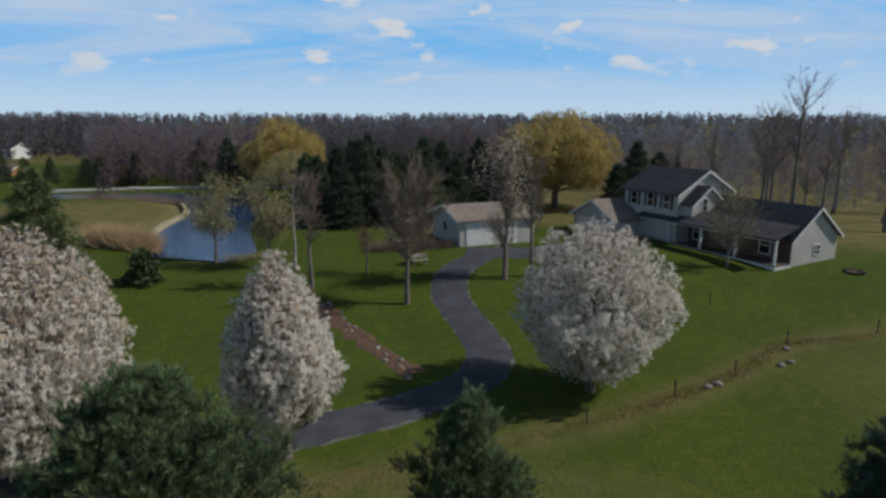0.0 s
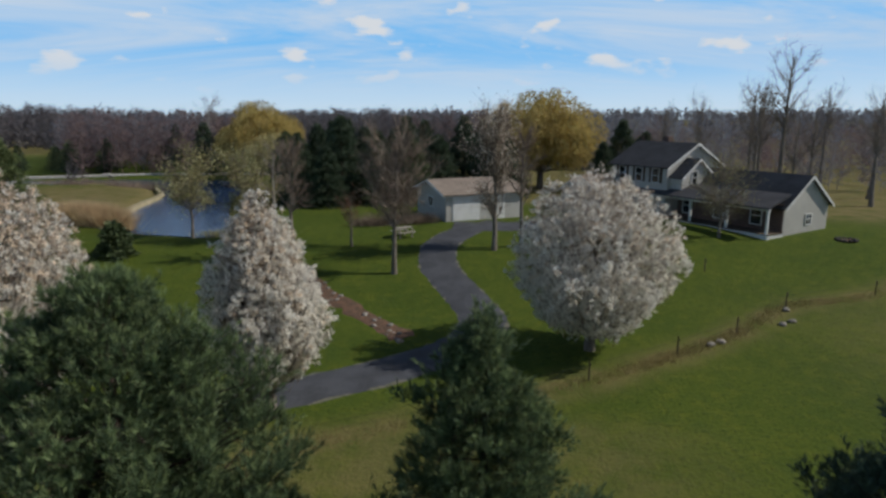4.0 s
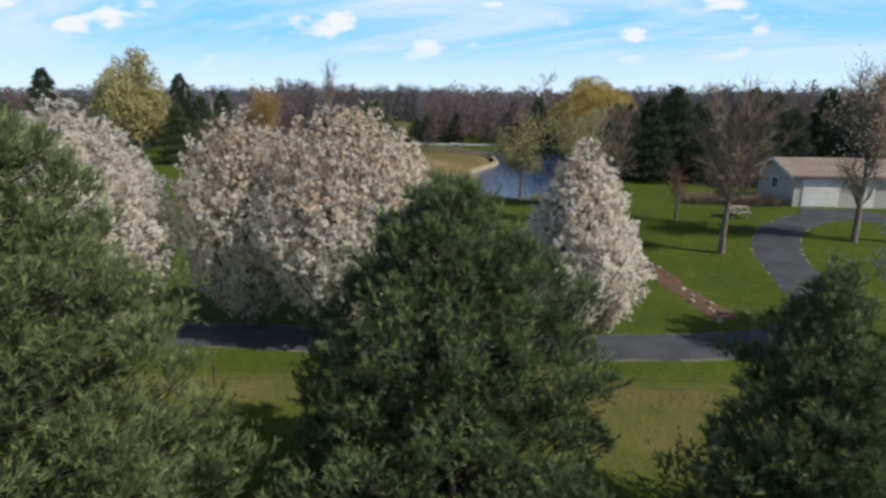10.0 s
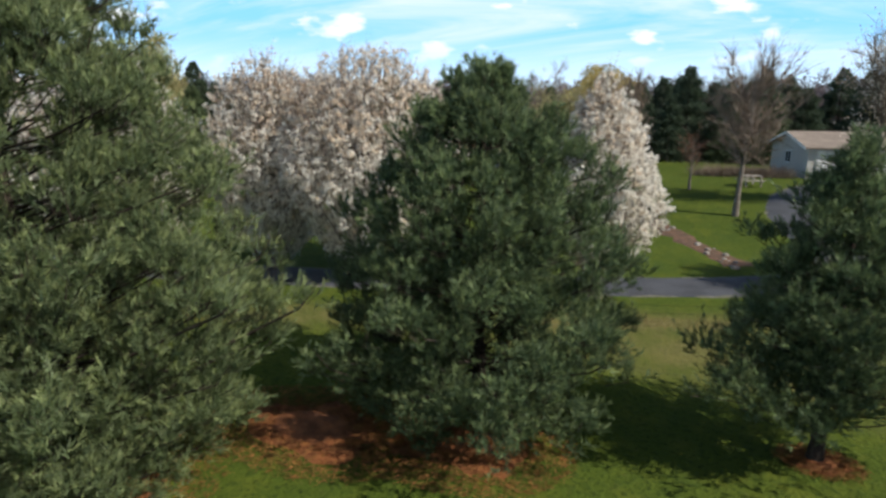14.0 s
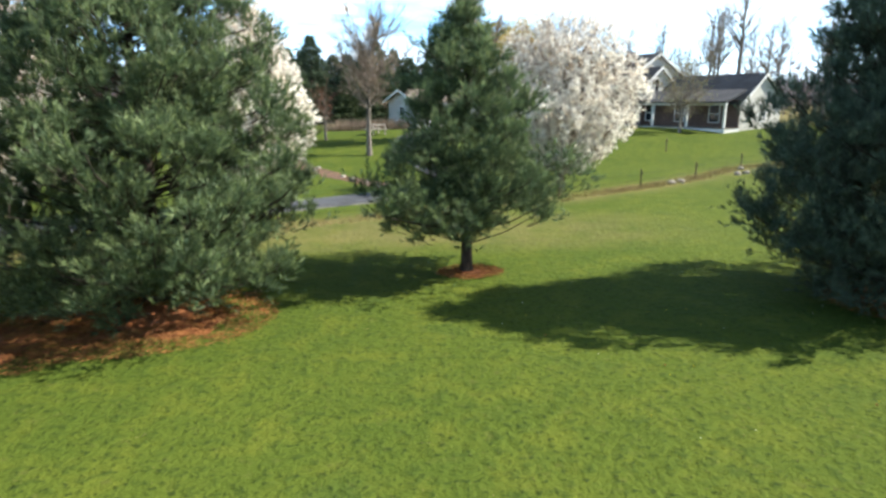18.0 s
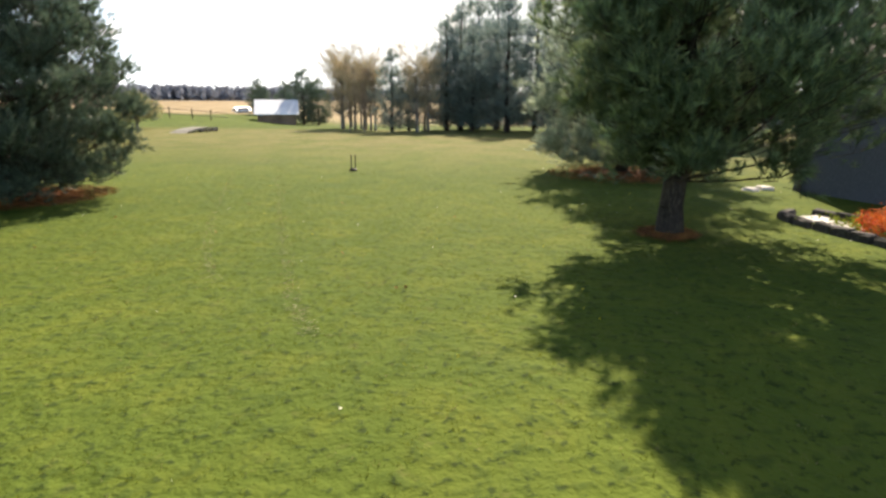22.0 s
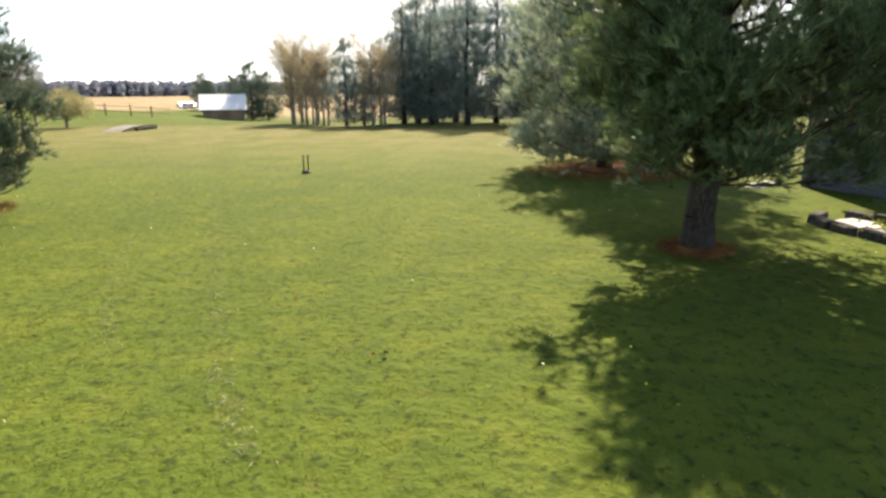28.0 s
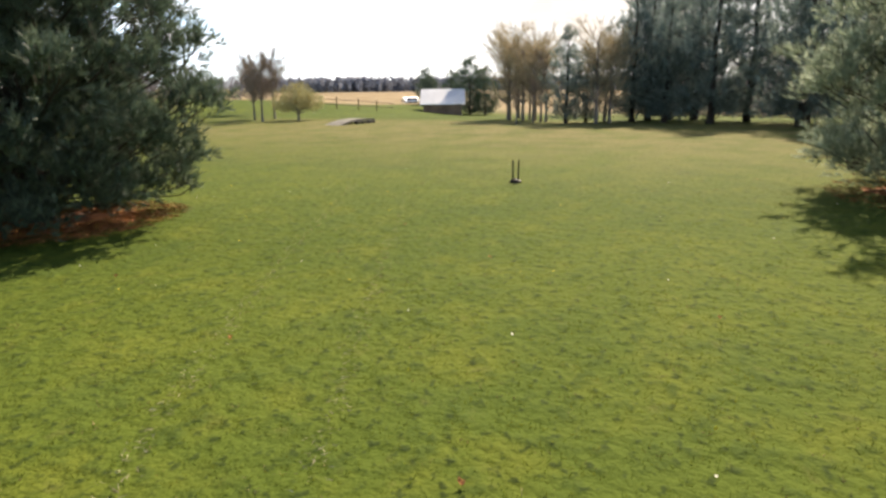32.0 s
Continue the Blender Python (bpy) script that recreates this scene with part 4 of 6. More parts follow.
bare_thing("large weeping willow with yellow spring shoots", WILLOW_BIG, 13.2, 78.0, 0, name="willow_tree", category="willow")
bare_thing("round yellow willow beyond the pond", WILLOW_BIG, -26.3, 99.5, 80, 0.95, name="willow_tree", category="willow")
bare_thing("low olive willow at the pond's far bank", WILLOW_OLIVE, -22.0, 88.0, 0, 0.9, name="willow_tree", category="willow")


def spruce_meshes(mat, tall, wide, seed, n=2700):
    rng = np.random.default_rng(seed)
    f = rng.random(n) ** 0.75
    f = 1 - f
    z = 0.3 + f * (tall - 0.3)
    az = rng.random(n) * 6.28
    layer = 0.75 + 0.25 * np.sin(z * 5.0 + np.sin(az * 3) * 1.2)
    r = wide * (1 - f) ** 0.66 * layer * rng.uniform(0.5, 1.05, n) + 0.05
    p = np.stack([np.cos(az) * r, np.sin(az) * r, z - r * 0.12], -1)
    way = unit(np.stack([np.cos(az), np.sin(az), rng.uniform(-0.55, 0.25, n)], -1) + rng.normal(size=(n, 3)) * 0.3)
    pp = np.repeat(p, 5, 0) + rng.normal(size=(n * 5, 3)) * 0.1
    sl = slivers(pp, np.repeat(way, 5, 0) + rng.normal(size=(n * 5, 3)) * 0.4, rng.uniform(0.25, 0.5, n * 5), 0.09 * (2700 / n) ** 0.4, rng)
    trunk = tubes([(0, 0, -0.3, 0, 0, tall * 0.9, tall * 0.02 + 0.05, 0.03)], 7)
    return [mesh_np("trunk", *trunk, BARK, smooth=True), mesh_np("needle_crown", *sl, mat)]


SPRUCES = [spruce_meshes(SPRUCE, 9.0, 3.5, 51), spruce_meshes(SPRUCE, 7.8, 3.6, 52), spruce_meshes(CEDAR, 8.6, 3.6, 53)]
SPRUCE_LIGHT = spruce_meshes(SPRUCE, 8.0, 3.3, 55, 900)
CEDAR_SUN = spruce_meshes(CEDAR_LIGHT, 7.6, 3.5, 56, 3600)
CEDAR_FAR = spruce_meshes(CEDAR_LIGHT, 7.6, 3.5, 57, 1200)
rs = random.Random(4)
for x, y, s, k in [(-9.5, 66, 1.05, 0), (-6.0, 69, 1.0, 1), (-12.5, 70, 0.95, 0), (-3.0, 72, 1.05, 0), (0.5, 68, 0.95, 1), (3.5, 73, 1.05, 0), (-8, 75, 1.05, 1), (-15.5, 68, 0.9, 2), (7.5, 68.5, 0.9, 0), (22.5, 76, 1.0, 0), (26.0, 78, 0.95, 1), (-1.0, 78, 1.0, 0), (10.0, 86, 1.1, 1), (-5.5, 64.0, 0.75, 2), (-10.5, 62.5, 0.8, 1), (-13.5, 64, 0.85, 0), (-4.0, 66.5, 0.9, 0), (-2.0, 64.5, 0.8, 2), (5.5, 70, 1.0, 0), (-12, 78, 1.0, 0), (19.5, 73, 0.8, 1)]:
    bare_thing("dark dense spruce in the windbreak", SPRUCES[k], x, y, rs.random() * 360, s * 0.92, name="spruce_tree", category="spruce", group="spruces of the windbreak")
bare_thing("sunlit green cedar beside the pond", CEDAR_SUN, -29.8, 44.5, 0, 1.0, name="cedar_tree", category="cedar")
bare_thing("small dark green shrub on the lawn", spruce_meshes(CEDAR, 2.3, 1.2, 54, 500), -21.6, 42.8, 0, 1.0, name="shrub", category="shrub")
for k in range(28):
    x, y = -88 + k * 2.7 + rs.uniform(-1, 1), 106 + rs.uniform(0, 9)
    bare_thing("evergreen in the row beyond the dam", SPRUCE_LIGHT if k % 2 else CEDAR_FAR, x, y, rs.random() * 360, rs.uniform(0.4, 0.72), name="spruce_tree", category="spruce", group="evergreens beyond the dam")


def woods(name, spots, talls, seed, mats, twigs=70, width=0.16, label="", kind="stuff"):
    """Many far leafless trees as one mesh of trunks and rising twigs, in patches of tint and height."""
    rng = np.random.default_rng(seed)
    spots, talls = np.asarray(spots, float), np.asarray(talls, float)
    n = len(spots)
    wave = np.sin(spots[:, 0] * 0.031 + 1.3) + np.sin(spots[:, 1] * 0.027 + spots[:, 0] * 0.017) + 0.7 * np.sin(spots[:, 0] * 0.11 + spots[:, 1] * 0.07)
    talls = talls * (0.98 + 0.05 * wave)
    tint = np.digitize(np.sin(spots[:, 0] * 0.09 + spots[:, 1] * 0.05) + np.sin(spots[:, 0] * 0.047 - spots[:, 1] * 0.021 + 2) + rng.normal(size=n) * 0.45, [-0.5, 0.7])
    z = height(spots[:, 0], spots[:, 1])
    base = np.column_stack([spots, z - 0.3])
    tv, tf = slivers(base, np.tile([0, 0, 1.0], (n, 1)) + rng.normal(size=(n, 3)) * 0.06, talls, 0.2 * talls / 14, rng)
    f = rng.uniform(0.12, 0.95, (n, twigs))
    az = rng.random((n, twigs)) * 6.28
    crown = 0.06 + 0.94 * np.sin(np.clip(f, 0, 1) * 3.14)
    p = base[:, None] + np.stack([np.zeros_like(f), np.zeros_like(f), f * talls[:, None]], -1)
    d = np.stack([np.cos(az) * 0.8, np.sin(az) * 0.8, rng.uniform(0.15, 1.0, f.shape)], -1)
    off = rng.uniform(0, 0.34, f.shape) * talls[:, None] * crown
    p = p + unit(d * np.array([1, 1, 0.35])) * off[..., None] * 0.5
    ln = talls[:, None] * rng.uniform(0.1, 0.26, f.shape) * (1.15 - f)
    sv, sf = slivers(p.reshape(-1, 3), d.reshape(-1, 3), ln.ravel() + 0.3, width, rng)
    idx = np.concatenate([tint, np.repeat(tint, twigs)])
    ob = new(name, mesh_np(name, np.vstack([tv, sv]), np.vstack([tf, sf + len(tv)]), mats, idx))
    return tagged(ob, label, "woods", kind=kind)


rw = np.random.default_rng(8)


def polar(n, b0, b1, d0, d1):
    a, d = np.radians(rw.uniform(b0, b1, n)), rw.uniform(d0, d1, n)
    return np.column_stack([np.sin(a) * d, np.cos(a) * d])


def keep_view(p):
    """Leaves the sight line to the far houses open."""
    b, d = np.degrees(np.arctan2(p[:, 0], p[:, 1])), np.hypot(p[:, 0], p[:, 1])
    return p[~((b > -39) & (b < -29.5) & (d < 240))]


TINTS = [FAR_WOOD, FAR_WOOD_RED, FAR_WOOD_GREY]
q = keep_view(polar(1050, -66, 12, 114, 175))
woods("near_woods", q, rw.uniform(8.8, 11.2, len(q)), 1, TINTS, 120, 0.15, "brown leafless woods behind the pond")
q = keep_view(polar(900, -60, 30, 106, 190))
woods("undergrowth", q, rw.uniform(1.5, 4.5, len(q)), 5, TINTS, 45, 0.16, "brown brush under the woods")
# Tints for the farther woods, with haze in their colour.
HAZE = [FAR_WOOD, FAR_WOOD_HAZE, FAR_WOOD_GREY]
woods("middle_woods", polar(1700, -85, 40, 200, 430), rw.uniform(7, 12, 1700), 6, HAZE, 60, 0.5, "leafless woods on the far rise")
q = polar(260, -42, -27, 242, 300)
woods("backing_woods", q, rw.uniform(12, 16, len(q)), 11, TINTS, 90, 0.3, "leafless woods behind the far houses")
side = np.column_stack([rw.uniform(22, 95, 210), rw.uniform(66, 140, 210)])
side = side[side[:, 1] > 62 + 0.1 * side[:, 0]]
woods("side_woods", side, rw.uniform(5, 9.8, len(side)), 2, TINTS, 120, 0.085, "leafless grey-brown woods behind the house")
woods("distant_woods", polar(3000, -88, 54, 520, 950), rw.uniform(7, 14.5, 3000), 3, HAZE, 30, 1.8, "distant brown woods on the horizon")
woods("east_horizon_woods", polar(3000, 48, 118, 470, 640), rw.uniform(8.5, 11, 3000), 9, [FAR_WOOD_HAZE] * 3, 40, 4.2, "hazy blue-grey woods on the far horizon")
woods("east_woods", polar(300, 84, 120, 56, 110), rw.uniform(3, 7.5, 300), 7, TINTS, 70, 0.12, "brushy leafless trees behind the grove")
for k in range(52):
    b, d = radians(rs.uniform(-58, 16)), rs.uniform(106, 140)
    if not (-39.5 < math.degrees(b) < -29):
        bare_thing("dark evergreen among the woods", SPRUCE_LIGHT, math.sin(b) * d, math.cos(b) * d, rs.random() * 360, rs.uniform(0.55, 1.1), name="spruce_tree", category="spruce", group="evergreens in the woods")
for x, y, s in [(31, 62, 1.0), (34, 66, 1.1), (28.5, 68, 1.0), (38, 64, 0.95), (42, 60, 1.0), (36, 72, 1.15), (24.5, 69, 0.9), (46, 66, 1.0), (45, 73, 1.1), (33, 58.5, 0.8)]:
    bare_thing("tall leafless tree at the wood's edge", BARE_TALL, x, y, rs.random() * 360, s * 0.8, group="trees behind the house")
bare_thing("pale leafless sycamore beyond the pond", BARE_PALE, -35.5, 104, 0, 1.35)

# grove at the east end of the lawn
for x, y, q in [(38.2, 10.1, 0.62), (39.6, 9.3, 0.5), (41.5, 7.0, 0.9), (44.0, 6.4, 1.05), (47.7, 5.6, 1.2), (44.8, 3.8, 1.15), (39.4, 2.6, 1.05), (37.5, -1.5, 1.05), (34.5, -3.5, 1.1), (31.5, -5.5, 0.9), (36.0, -7.0, 1.2), (33.0, -9.5, 1.05), (29.0, -9.0, 0.9), (41.0, -2.0, 1.1), (40.2, 5.0, 0.8), (42.6, 0.8, 1.1)]:
    pine_thing("tall blue-green pine in the grove", PINE_FAR, x, y, rs.random() * 360, q, group="pines of the grove")
for x, y, q in [(43.8, 15.6, 0.72), (42.4, 15.0, 0.76), (41.6, 13.8, 0.7), (40.6, 12.8, 0.62), (40.0, 11.8, 0.6), (44.8, 14.0, 0.78), (46.0, 15.6, 0.8), (38.2, 8.4, 0.7), (38.9, 7.8, 0.62), (40.5, 8.4, 0.7)]:
    bare_thing("slim tan budding tree in the grove", WILLOW_TAN, x, y, rs.random() * 360, q, name="budding_tree", group="trees of the grove")
for x, y, q in [(40.2, 12.2, 0.5), (41.5, 13.0, 0.52), (37.4, 11.8, 0.3), (36.8, 12.6, 0.24), (43.0, 13.8, 0.5)]:
    bare_thing("slender leafless tree at the lawn's edge", BARE_C, x, y, rs.random() * 360, q, group="trees at the lawn's edge")
for x, y, q in [(37.5, 31.7, 0.5), (40.7, 33.3, 0.54), (38.6, 33.4, 0.44), (42.0, 36.5, 0.5)]:
    bare_thing("bushy leafless tree at the lawn's edge", BARE_A, x, y, rs.random() * 360, q, group="trees at the lawn's edge")
for x, y, q in [(96.3, 48.7, 0.72), (93.0, 46.5, 0.6), (89.0, 40.6, 0.72), (85.5, 36.3, 0.98), (87.5, 34.8, 0.85)]:
    pine_thing("dark rounded pine beside the barn", PINE_BARN, x, y, rs.random() * 360, q, group="pines by the barn")
bare_thing("round olive shrub at the meadow's edge", WILLOW_OLIVE, 39.5, 30.1, 0, 0.36, name="shrub", category="shrub")


# ---- buildings ----
def gable_house(e, x0, x1, y0, y1, base, eave, ridge, along, wall_mat, roof_mat, over=0.35, thick=0.12, trim=None):
    """Walls and a pitched roof; along is the ridge's axis in the building's own frame."""
    bm = bmesh.new()
    trim = trim or WHITE_PAINT
    xm, ym = (x0 + x1) / 2, (y0 + y1) / 2
    low = [bm.verts.new(p) for p in ((x0, y0, base), (x1, y0, base), (x1, y1, base), (x0, y1, base))]
    up = [bm.verts.new(p) for p in ((x0, y0, eave), (x1, y0, eave), (x1, y1, eave), (x0, y1, eave))]
    for k in range(4):
        bm.faces.new((low[k], low[(k + 1) % 4], up[(k + 1) % 4], up[k]))
    if along == "y":
        a, b = bm.verts.new((xm, y0, ridge)), bm.verts.new((xm, y1, ridge))
        bm.faces.new((up[0], up[1], a))
        bm.faces.new((up[2], up[3], b))
    else:
        a, b = bm.verts.new((x0, ym, ridge)), bm.verts.new((x1, ym, ridge))
        bm.faces.new((up[3], up[0], a))
        bm.faces.new((up[1], up[2], b))
    part("wall", bm, wall_mat, e)
    half = (x1 - x0) / 2 if along == "y" else (y1 - y0) / 2
    slope = (ridge - eave) / half
    for end in ((y0 - over, y1 + over) if along == "y" else (x0 - over, x1 + over)):
        inner = 0.03 if end < (ym if along == "y" else xm) else -0.03
        for sgn in (-1, 1):
            bm = bmesh.new()
            lo = eave - slope * over
            c = [(sgn * (half + over), lo - 0.1), (sgn * (half + over), lo + 0.1), (0.0, ridge + 0.1), (0.0, ridge - 0.1)]
            rows = []
            for o in (end - inner * 0.2, end - inner):
                rows.append([bm.verts.new((xm + u, o, w) if along == "y" else (o, ym + u, w)) for u, w in c])
            bm.faces.new(rows[0]), bm.faces.new(rows[1][::-1])
            for k in range(4):
                bm.faces.new((rows[0][k], rows[1][k], rows[1][(k + 1) % 4], rows[0][(k + 1) % 4]))
            bmesh.ops.recalc_face_normals(bm, faces=bm.faces[:])
            part("rake_trim", bm, trim, e)
    for sgn in (-1, 1):
        bm = bmesh.new()
        lo_h, hi = half + over, 0.0
        if along == "y":
            q = [(xm + sgn * lo_h, y0 - over, eave - slope * over), (xm + sgn * lo_h, y1 + over, eave - slope * over), (xm, y1 + over, ridge), (xm, y0 - over, ridge)]
        else:
            q = [(x0 - over, ym + sgn * lo_h, eave - slope * over), (x1 + over, ym + sgn * lo_h, eave - slope * over), (x1 + over, ym, ridge), (x0 - over, ym, ridge)]
        t = [bm.verts.new((x, y, z + thick)) for x, y, z in q]
        b = [bm.verts.new((x, y, z + 0.01)) for x, y, z in q]
        bm.faces.new(t)
        bm.faces.new(b[::-1])
        for k in range(4):
            bm.faces.new((t[k], b[k], b[(k + 1) % 4], t[(k + 1) % 4]))
        bmesh.ops.recalc_face_normals(bm, faces=bm.faces[:])
        part("roof_slope", bm, roof_mat, e)


def window_part(e, c, u, w, hgt, mat=None, panes=(1, 2), shutters=False):
    """A framed window at c, facing away from the wall; u is the wall's direction in the building's frame."""
    ux, uy = u
    nx, ny = uy, -ux
    m = Matrix(((ux, nx, 0, c[0]), (uy, ny, 0, c[1]), (0, 0, 1, c[2]), (0, 0, 0, 1)))
    fr = bmesh.new()
    t = 0.07
    for d in ((-w / 2 - t, 0, -hgt / 2 - t, w / 2 + t, 0.06, -hgt / 2), (-w / 2 - t, 0, hgt / 2, w / 2 + t, 0.06, hgt / 2 + t), (-w / 2 - t, 0, -hgt / 2, -w / 2, 0.06, hgt / 2), (w / 2, 0, -hgt / 2, w / 2 + t, 0.06, hgt / 2)):
        box(fr, *d, m=m)
    for k in range(1, panes[1]):
        z = -hgt / 2 + hgt * k / panes[1]
        box(fr, -w / 2, 0, z - 0.025, w / 2, 0.05, z + 0.025, m=m)
    for k in range(1, panes[0]):
        x = -w / 2 + w * k / panes[0]
        box(fr, x - 0.025, 0.0, -hgt / 2, x + 0.025, 0.048, hgt / 2, m=m)
    win = part("window", fr, mat or WHITE_PAINT, e)
    pane = box(bmesh.new(), -w / 2, 0.004, -hgt / 2, w / 2, 0.02, hgt / 2, m=m)
    part("pane", pane, GLASS, win)
    if shutters:
        for s in (-1, 1):
            sh = bmesh.new()
            x = s * (w / 2 + t + 0.17)
            box(sh, x - 0.16, 0, -hgt / 2 - 0.05, x + 0.16, 0.04, hgt / 2 + 0.05, bevel=0.008, m=m)
            part("shutter", sh, WOOD_DARK, e)
    return win


def farmhouse():
    e = empty("farmhouse", 23.7, 45.4, 1.36, 25)
    gable_house(e, 1.75, 6.9, 0.0, 10.0, -0.4, 2.25, 4.35, "y", SIDING, SHINGLE, 0.3)
    gable_house(e, 0.2, 6.6, 9.9, 16.6, -0.4, 4.6, 6.45, "y", SIDING, SHINGLE, 0.35)
    gable_house(e, 0.6, 4.2, 8.6, 9.9, 2.4, 3.8, 5.2, "y", SIDING, SHINGLE, 0.25)
    gable_house(e, -3.0, 3.0, 14.2, 20.2, -0.4, 1.9, 3.4, "x", SIDING, SHINGLE_TAN, 0.35)
    deck = boxpart("porch_deck", (-0.1, -0.1, -0.35, 1.75, 14.1, 0.28), WHITE_PAINT, e, "white-edged porch deck", 0.02)
    boxpart("porch_floor", (-0.14, -0.14, 0.284, 1.74, 14.12, 0.33), WOOD_DARK, e)
    roof = bmesh.new()
    q = [(-0.45, -0.3, 2.2), (-0.45, 14.15, 2.2), (1.9, 14.15, 3.1), (1.9, -0.3, 3.1)]
    t = [roof.verts.new((x, y, z + 0.12)) for x, y, z in q]
    b = [roof.verts.new(p) for p in q]
    roof.faces.new(t), roof.faces.new(b[::-1])
    for k in range(4):
        roof.faces.new((t[k], b[k], b[(k + 1) % 4], t[(k + 1) % 4]))
    bmesh.ops.recalc_face_normals(roof, faces=roof.faces[:])
    part("porch_roof", roof, SHINGLE, e)
    boxpart("porch_beam", (-0.1, -0.1, 2.02, 0.08, 14.1, 2.22), WHITE_PAINT, e)
    for y in (0.05, 3.5, 7.0, 10.5, 13.95):
        boxpart("porch_post", (-0.08, y - 0.09, 0.33, 0.1, y + 0.09, 2.03), WHITE_PAINT, e, "", 0.015)
    boxpart("porch_back_wall", (1.68, 0.02, 0.33, 1.742, 14.0, 2.4), BRICK_DARK, e, "dark brick wall under the porch")
    window_part(e, (4.6, -0.006, 1.15), (1, 0), 0.62, 0.72, None, (2, 2))
    for y in (11.2, 13.2, 15.3):
        window_part(e, (0.194, y, 3.75), (0, -1), 0.75, 1.15, None, (1, 2), True)
    window_part(e, (2.0, 8.594, 3.7), (1, 0), 0.55, 1.0, None, (1, 2))
    for y in (2.2, 5.6, 8.8):
        window_part(e, (1.674, y, 1.35), (0, -1), 0.9, 1.3, None, (1, 2))
    door = boxpart("door", (1.64, 10.6, 0.33, 1.676, 11.5, 2.25), WHITE_PAINT, e, "white front door", 0.01)
    boxpart("door_handle", (1.58, 11.36, 1.2, 1.64, 11.42, 1.3), BLACK_METAL, door)
    for y in (15.7, 18.6):
        boxpart("garage_door", (-3.06, y - 1.05, -0.3, -3.004, y + 1.05, 1.65), WHITE_PAINT, e)
    boxpart("chimney", (4.4, 14.0, 5.3, 5.0, 14.7, 7.0), BRICK_DARK, e, "", 0.02)
    tagged(e, "cream two-storey farmhouse with dark roof and long porch", "house")


farmhouse()


def shed():
    e = empty("detached_garage", 0.7, 52.6, 1.6, 22)
    gable_house(e, 0, 7.2, 0, 6.4, -0.3, 2.3, 3.2, "x", SIDING, SHINGLE_TAN, 0.4)
    d = boxpart("garage_door", (0.55, -0.055, 0.02, 3.1, -0.004, 2.05), WHITE_PAINT, e, "white overhead door", 0.01)
    for k in range(4):
        boxpart("door_panel", (0.65, -0.075, 0.1 + k * 0.5, 3.0, -0.057, 0.5 + k * 0.5), WHITE_PAINT, d)
    boxpart("side_door", (4.6, -0.05, 0.02, 5.5, -0.004, 2.0), WHITE_PAINT, e, "", 0.01)
    window_part(e, (-0.006, 3.2, 1.4), (0, -1), 0.9, 0.8, None, (2, 1))
    tagged(e, "small cream garage with tan roof and white door", "garage")


shed()


def near_house():
    # own frame: x along the wall away from the camera's start, y out of the house
    e = empty("grey_house", 13.1, -6.4, 0.0, 180 + 27.9)
    gable_house(e, 0, 13.0, 0.0, 9.0, -0.3, 2.95, 5.6, "x", SIDING_GREY, SHINGLE_BROWN, 0.4, trim=WOOD_DARK)
    boxpart("gutter", (-0.4, -0.5, 2.62, 13.4, -0.38, 2.74), WOOD_DARK, e, "brown gutter", 0.02)
    window_part(e, (3.27, -0.006, 1.3), (1, 0), 0.68, 0.8, None, (1, 2))
    tagged(e, "grey-sided house with brown roof behind the pine", "house")


near_house()


def barn():
    e = empty("barn", 81.5, 39.2, hz(81.5, 39.2), -66, 0.92)
    gable_house(e, -2.2, 3.4, -2.6, 2.6, -0.6, 1.5, 3.3, "x", WOOD_BARN, METAL_ROOF, 0.45)
    tagged(e, "low brown barn with a bright white metal roof", "barn")


barn()
bare_thing("very tall thin leafless tree above the woods", BARE_TALL, 34.0, 62.5, 50, 1.12)

# far left: trees and buildings beyond the lawn
bare_thing("tall pale green willow far across the lawn", WILLOW_SLIM, -69.5, 52.3, 0, 1.0, name="willow_tree", category="willow")
LEAFING_TAN, tips_t = bare_meshes(6.0, 2.8, 39, low=0.25, limbs=34, twigs=2600, lean=0.7, twig=WILLOW_TAN_SHOOTS)
LEAFING_TAN.append(mesh_np("leaf_crown", *petals(tips_t[rng_b.integers(0, len(tips_t), 7000)] + rng_b.normal(size=(7000, 3)) * 0.2, 0.11, rng_b), ORANGE_BUD))
bare_thing("orange-brown budding tree across the lawn", LEAFING_TAN, -52.8, 56.1, 0, 1.25)
for x, y, q, k in [(-62.8, 52.7, 0.8, 2), (-59.0, 55.0, 0.7, 2), (-65.5, 56.5, 0.85, 0), (-96, 57.5, 1.3, 0), (-100, 52, 1.25, 1), (-93, 79, 1.3, 0), (-82, 60, 0.9, 1), (-75, 64, 0.8, 2), (-48, 62, 0.6, 2), (-44.5, 66, 0.55, 0), (-55, 70, 0.6, 1)]:
    bare_thing("evergreen across the lawn", SPRUCES[k], x, y, rs.random() * 360, q, name="spruce_tree", category="spruce", group="evergreens across the lawn")
bare_thing("tall thin leafless tree beyond the pond", BARE_TALL, -62.5, 80.7, 0, 0.98)


def utility_pole(x, y, tall):
    e = empty("utility_pole", x, y, hz(x, y))
    child("pole", mesh_np("pole", *tubes([(0, 0, -0.5, 0, 0, tall, 0.16, 0.11)], 8), BARK_PALE, smooth=True), e)
    boxpart("crossarm", (-1.1, -0.06, tall - 0.9, 1.1, 0.06, tall - 0.75), WOOD_DARK, e)
    tagged(e, "pale wooden utility pole", "utility pole", "utility poles")


utility_pole(-77.2, 66.6, 9.2)
utility_pole(-74.9, 69.2, 9.3)


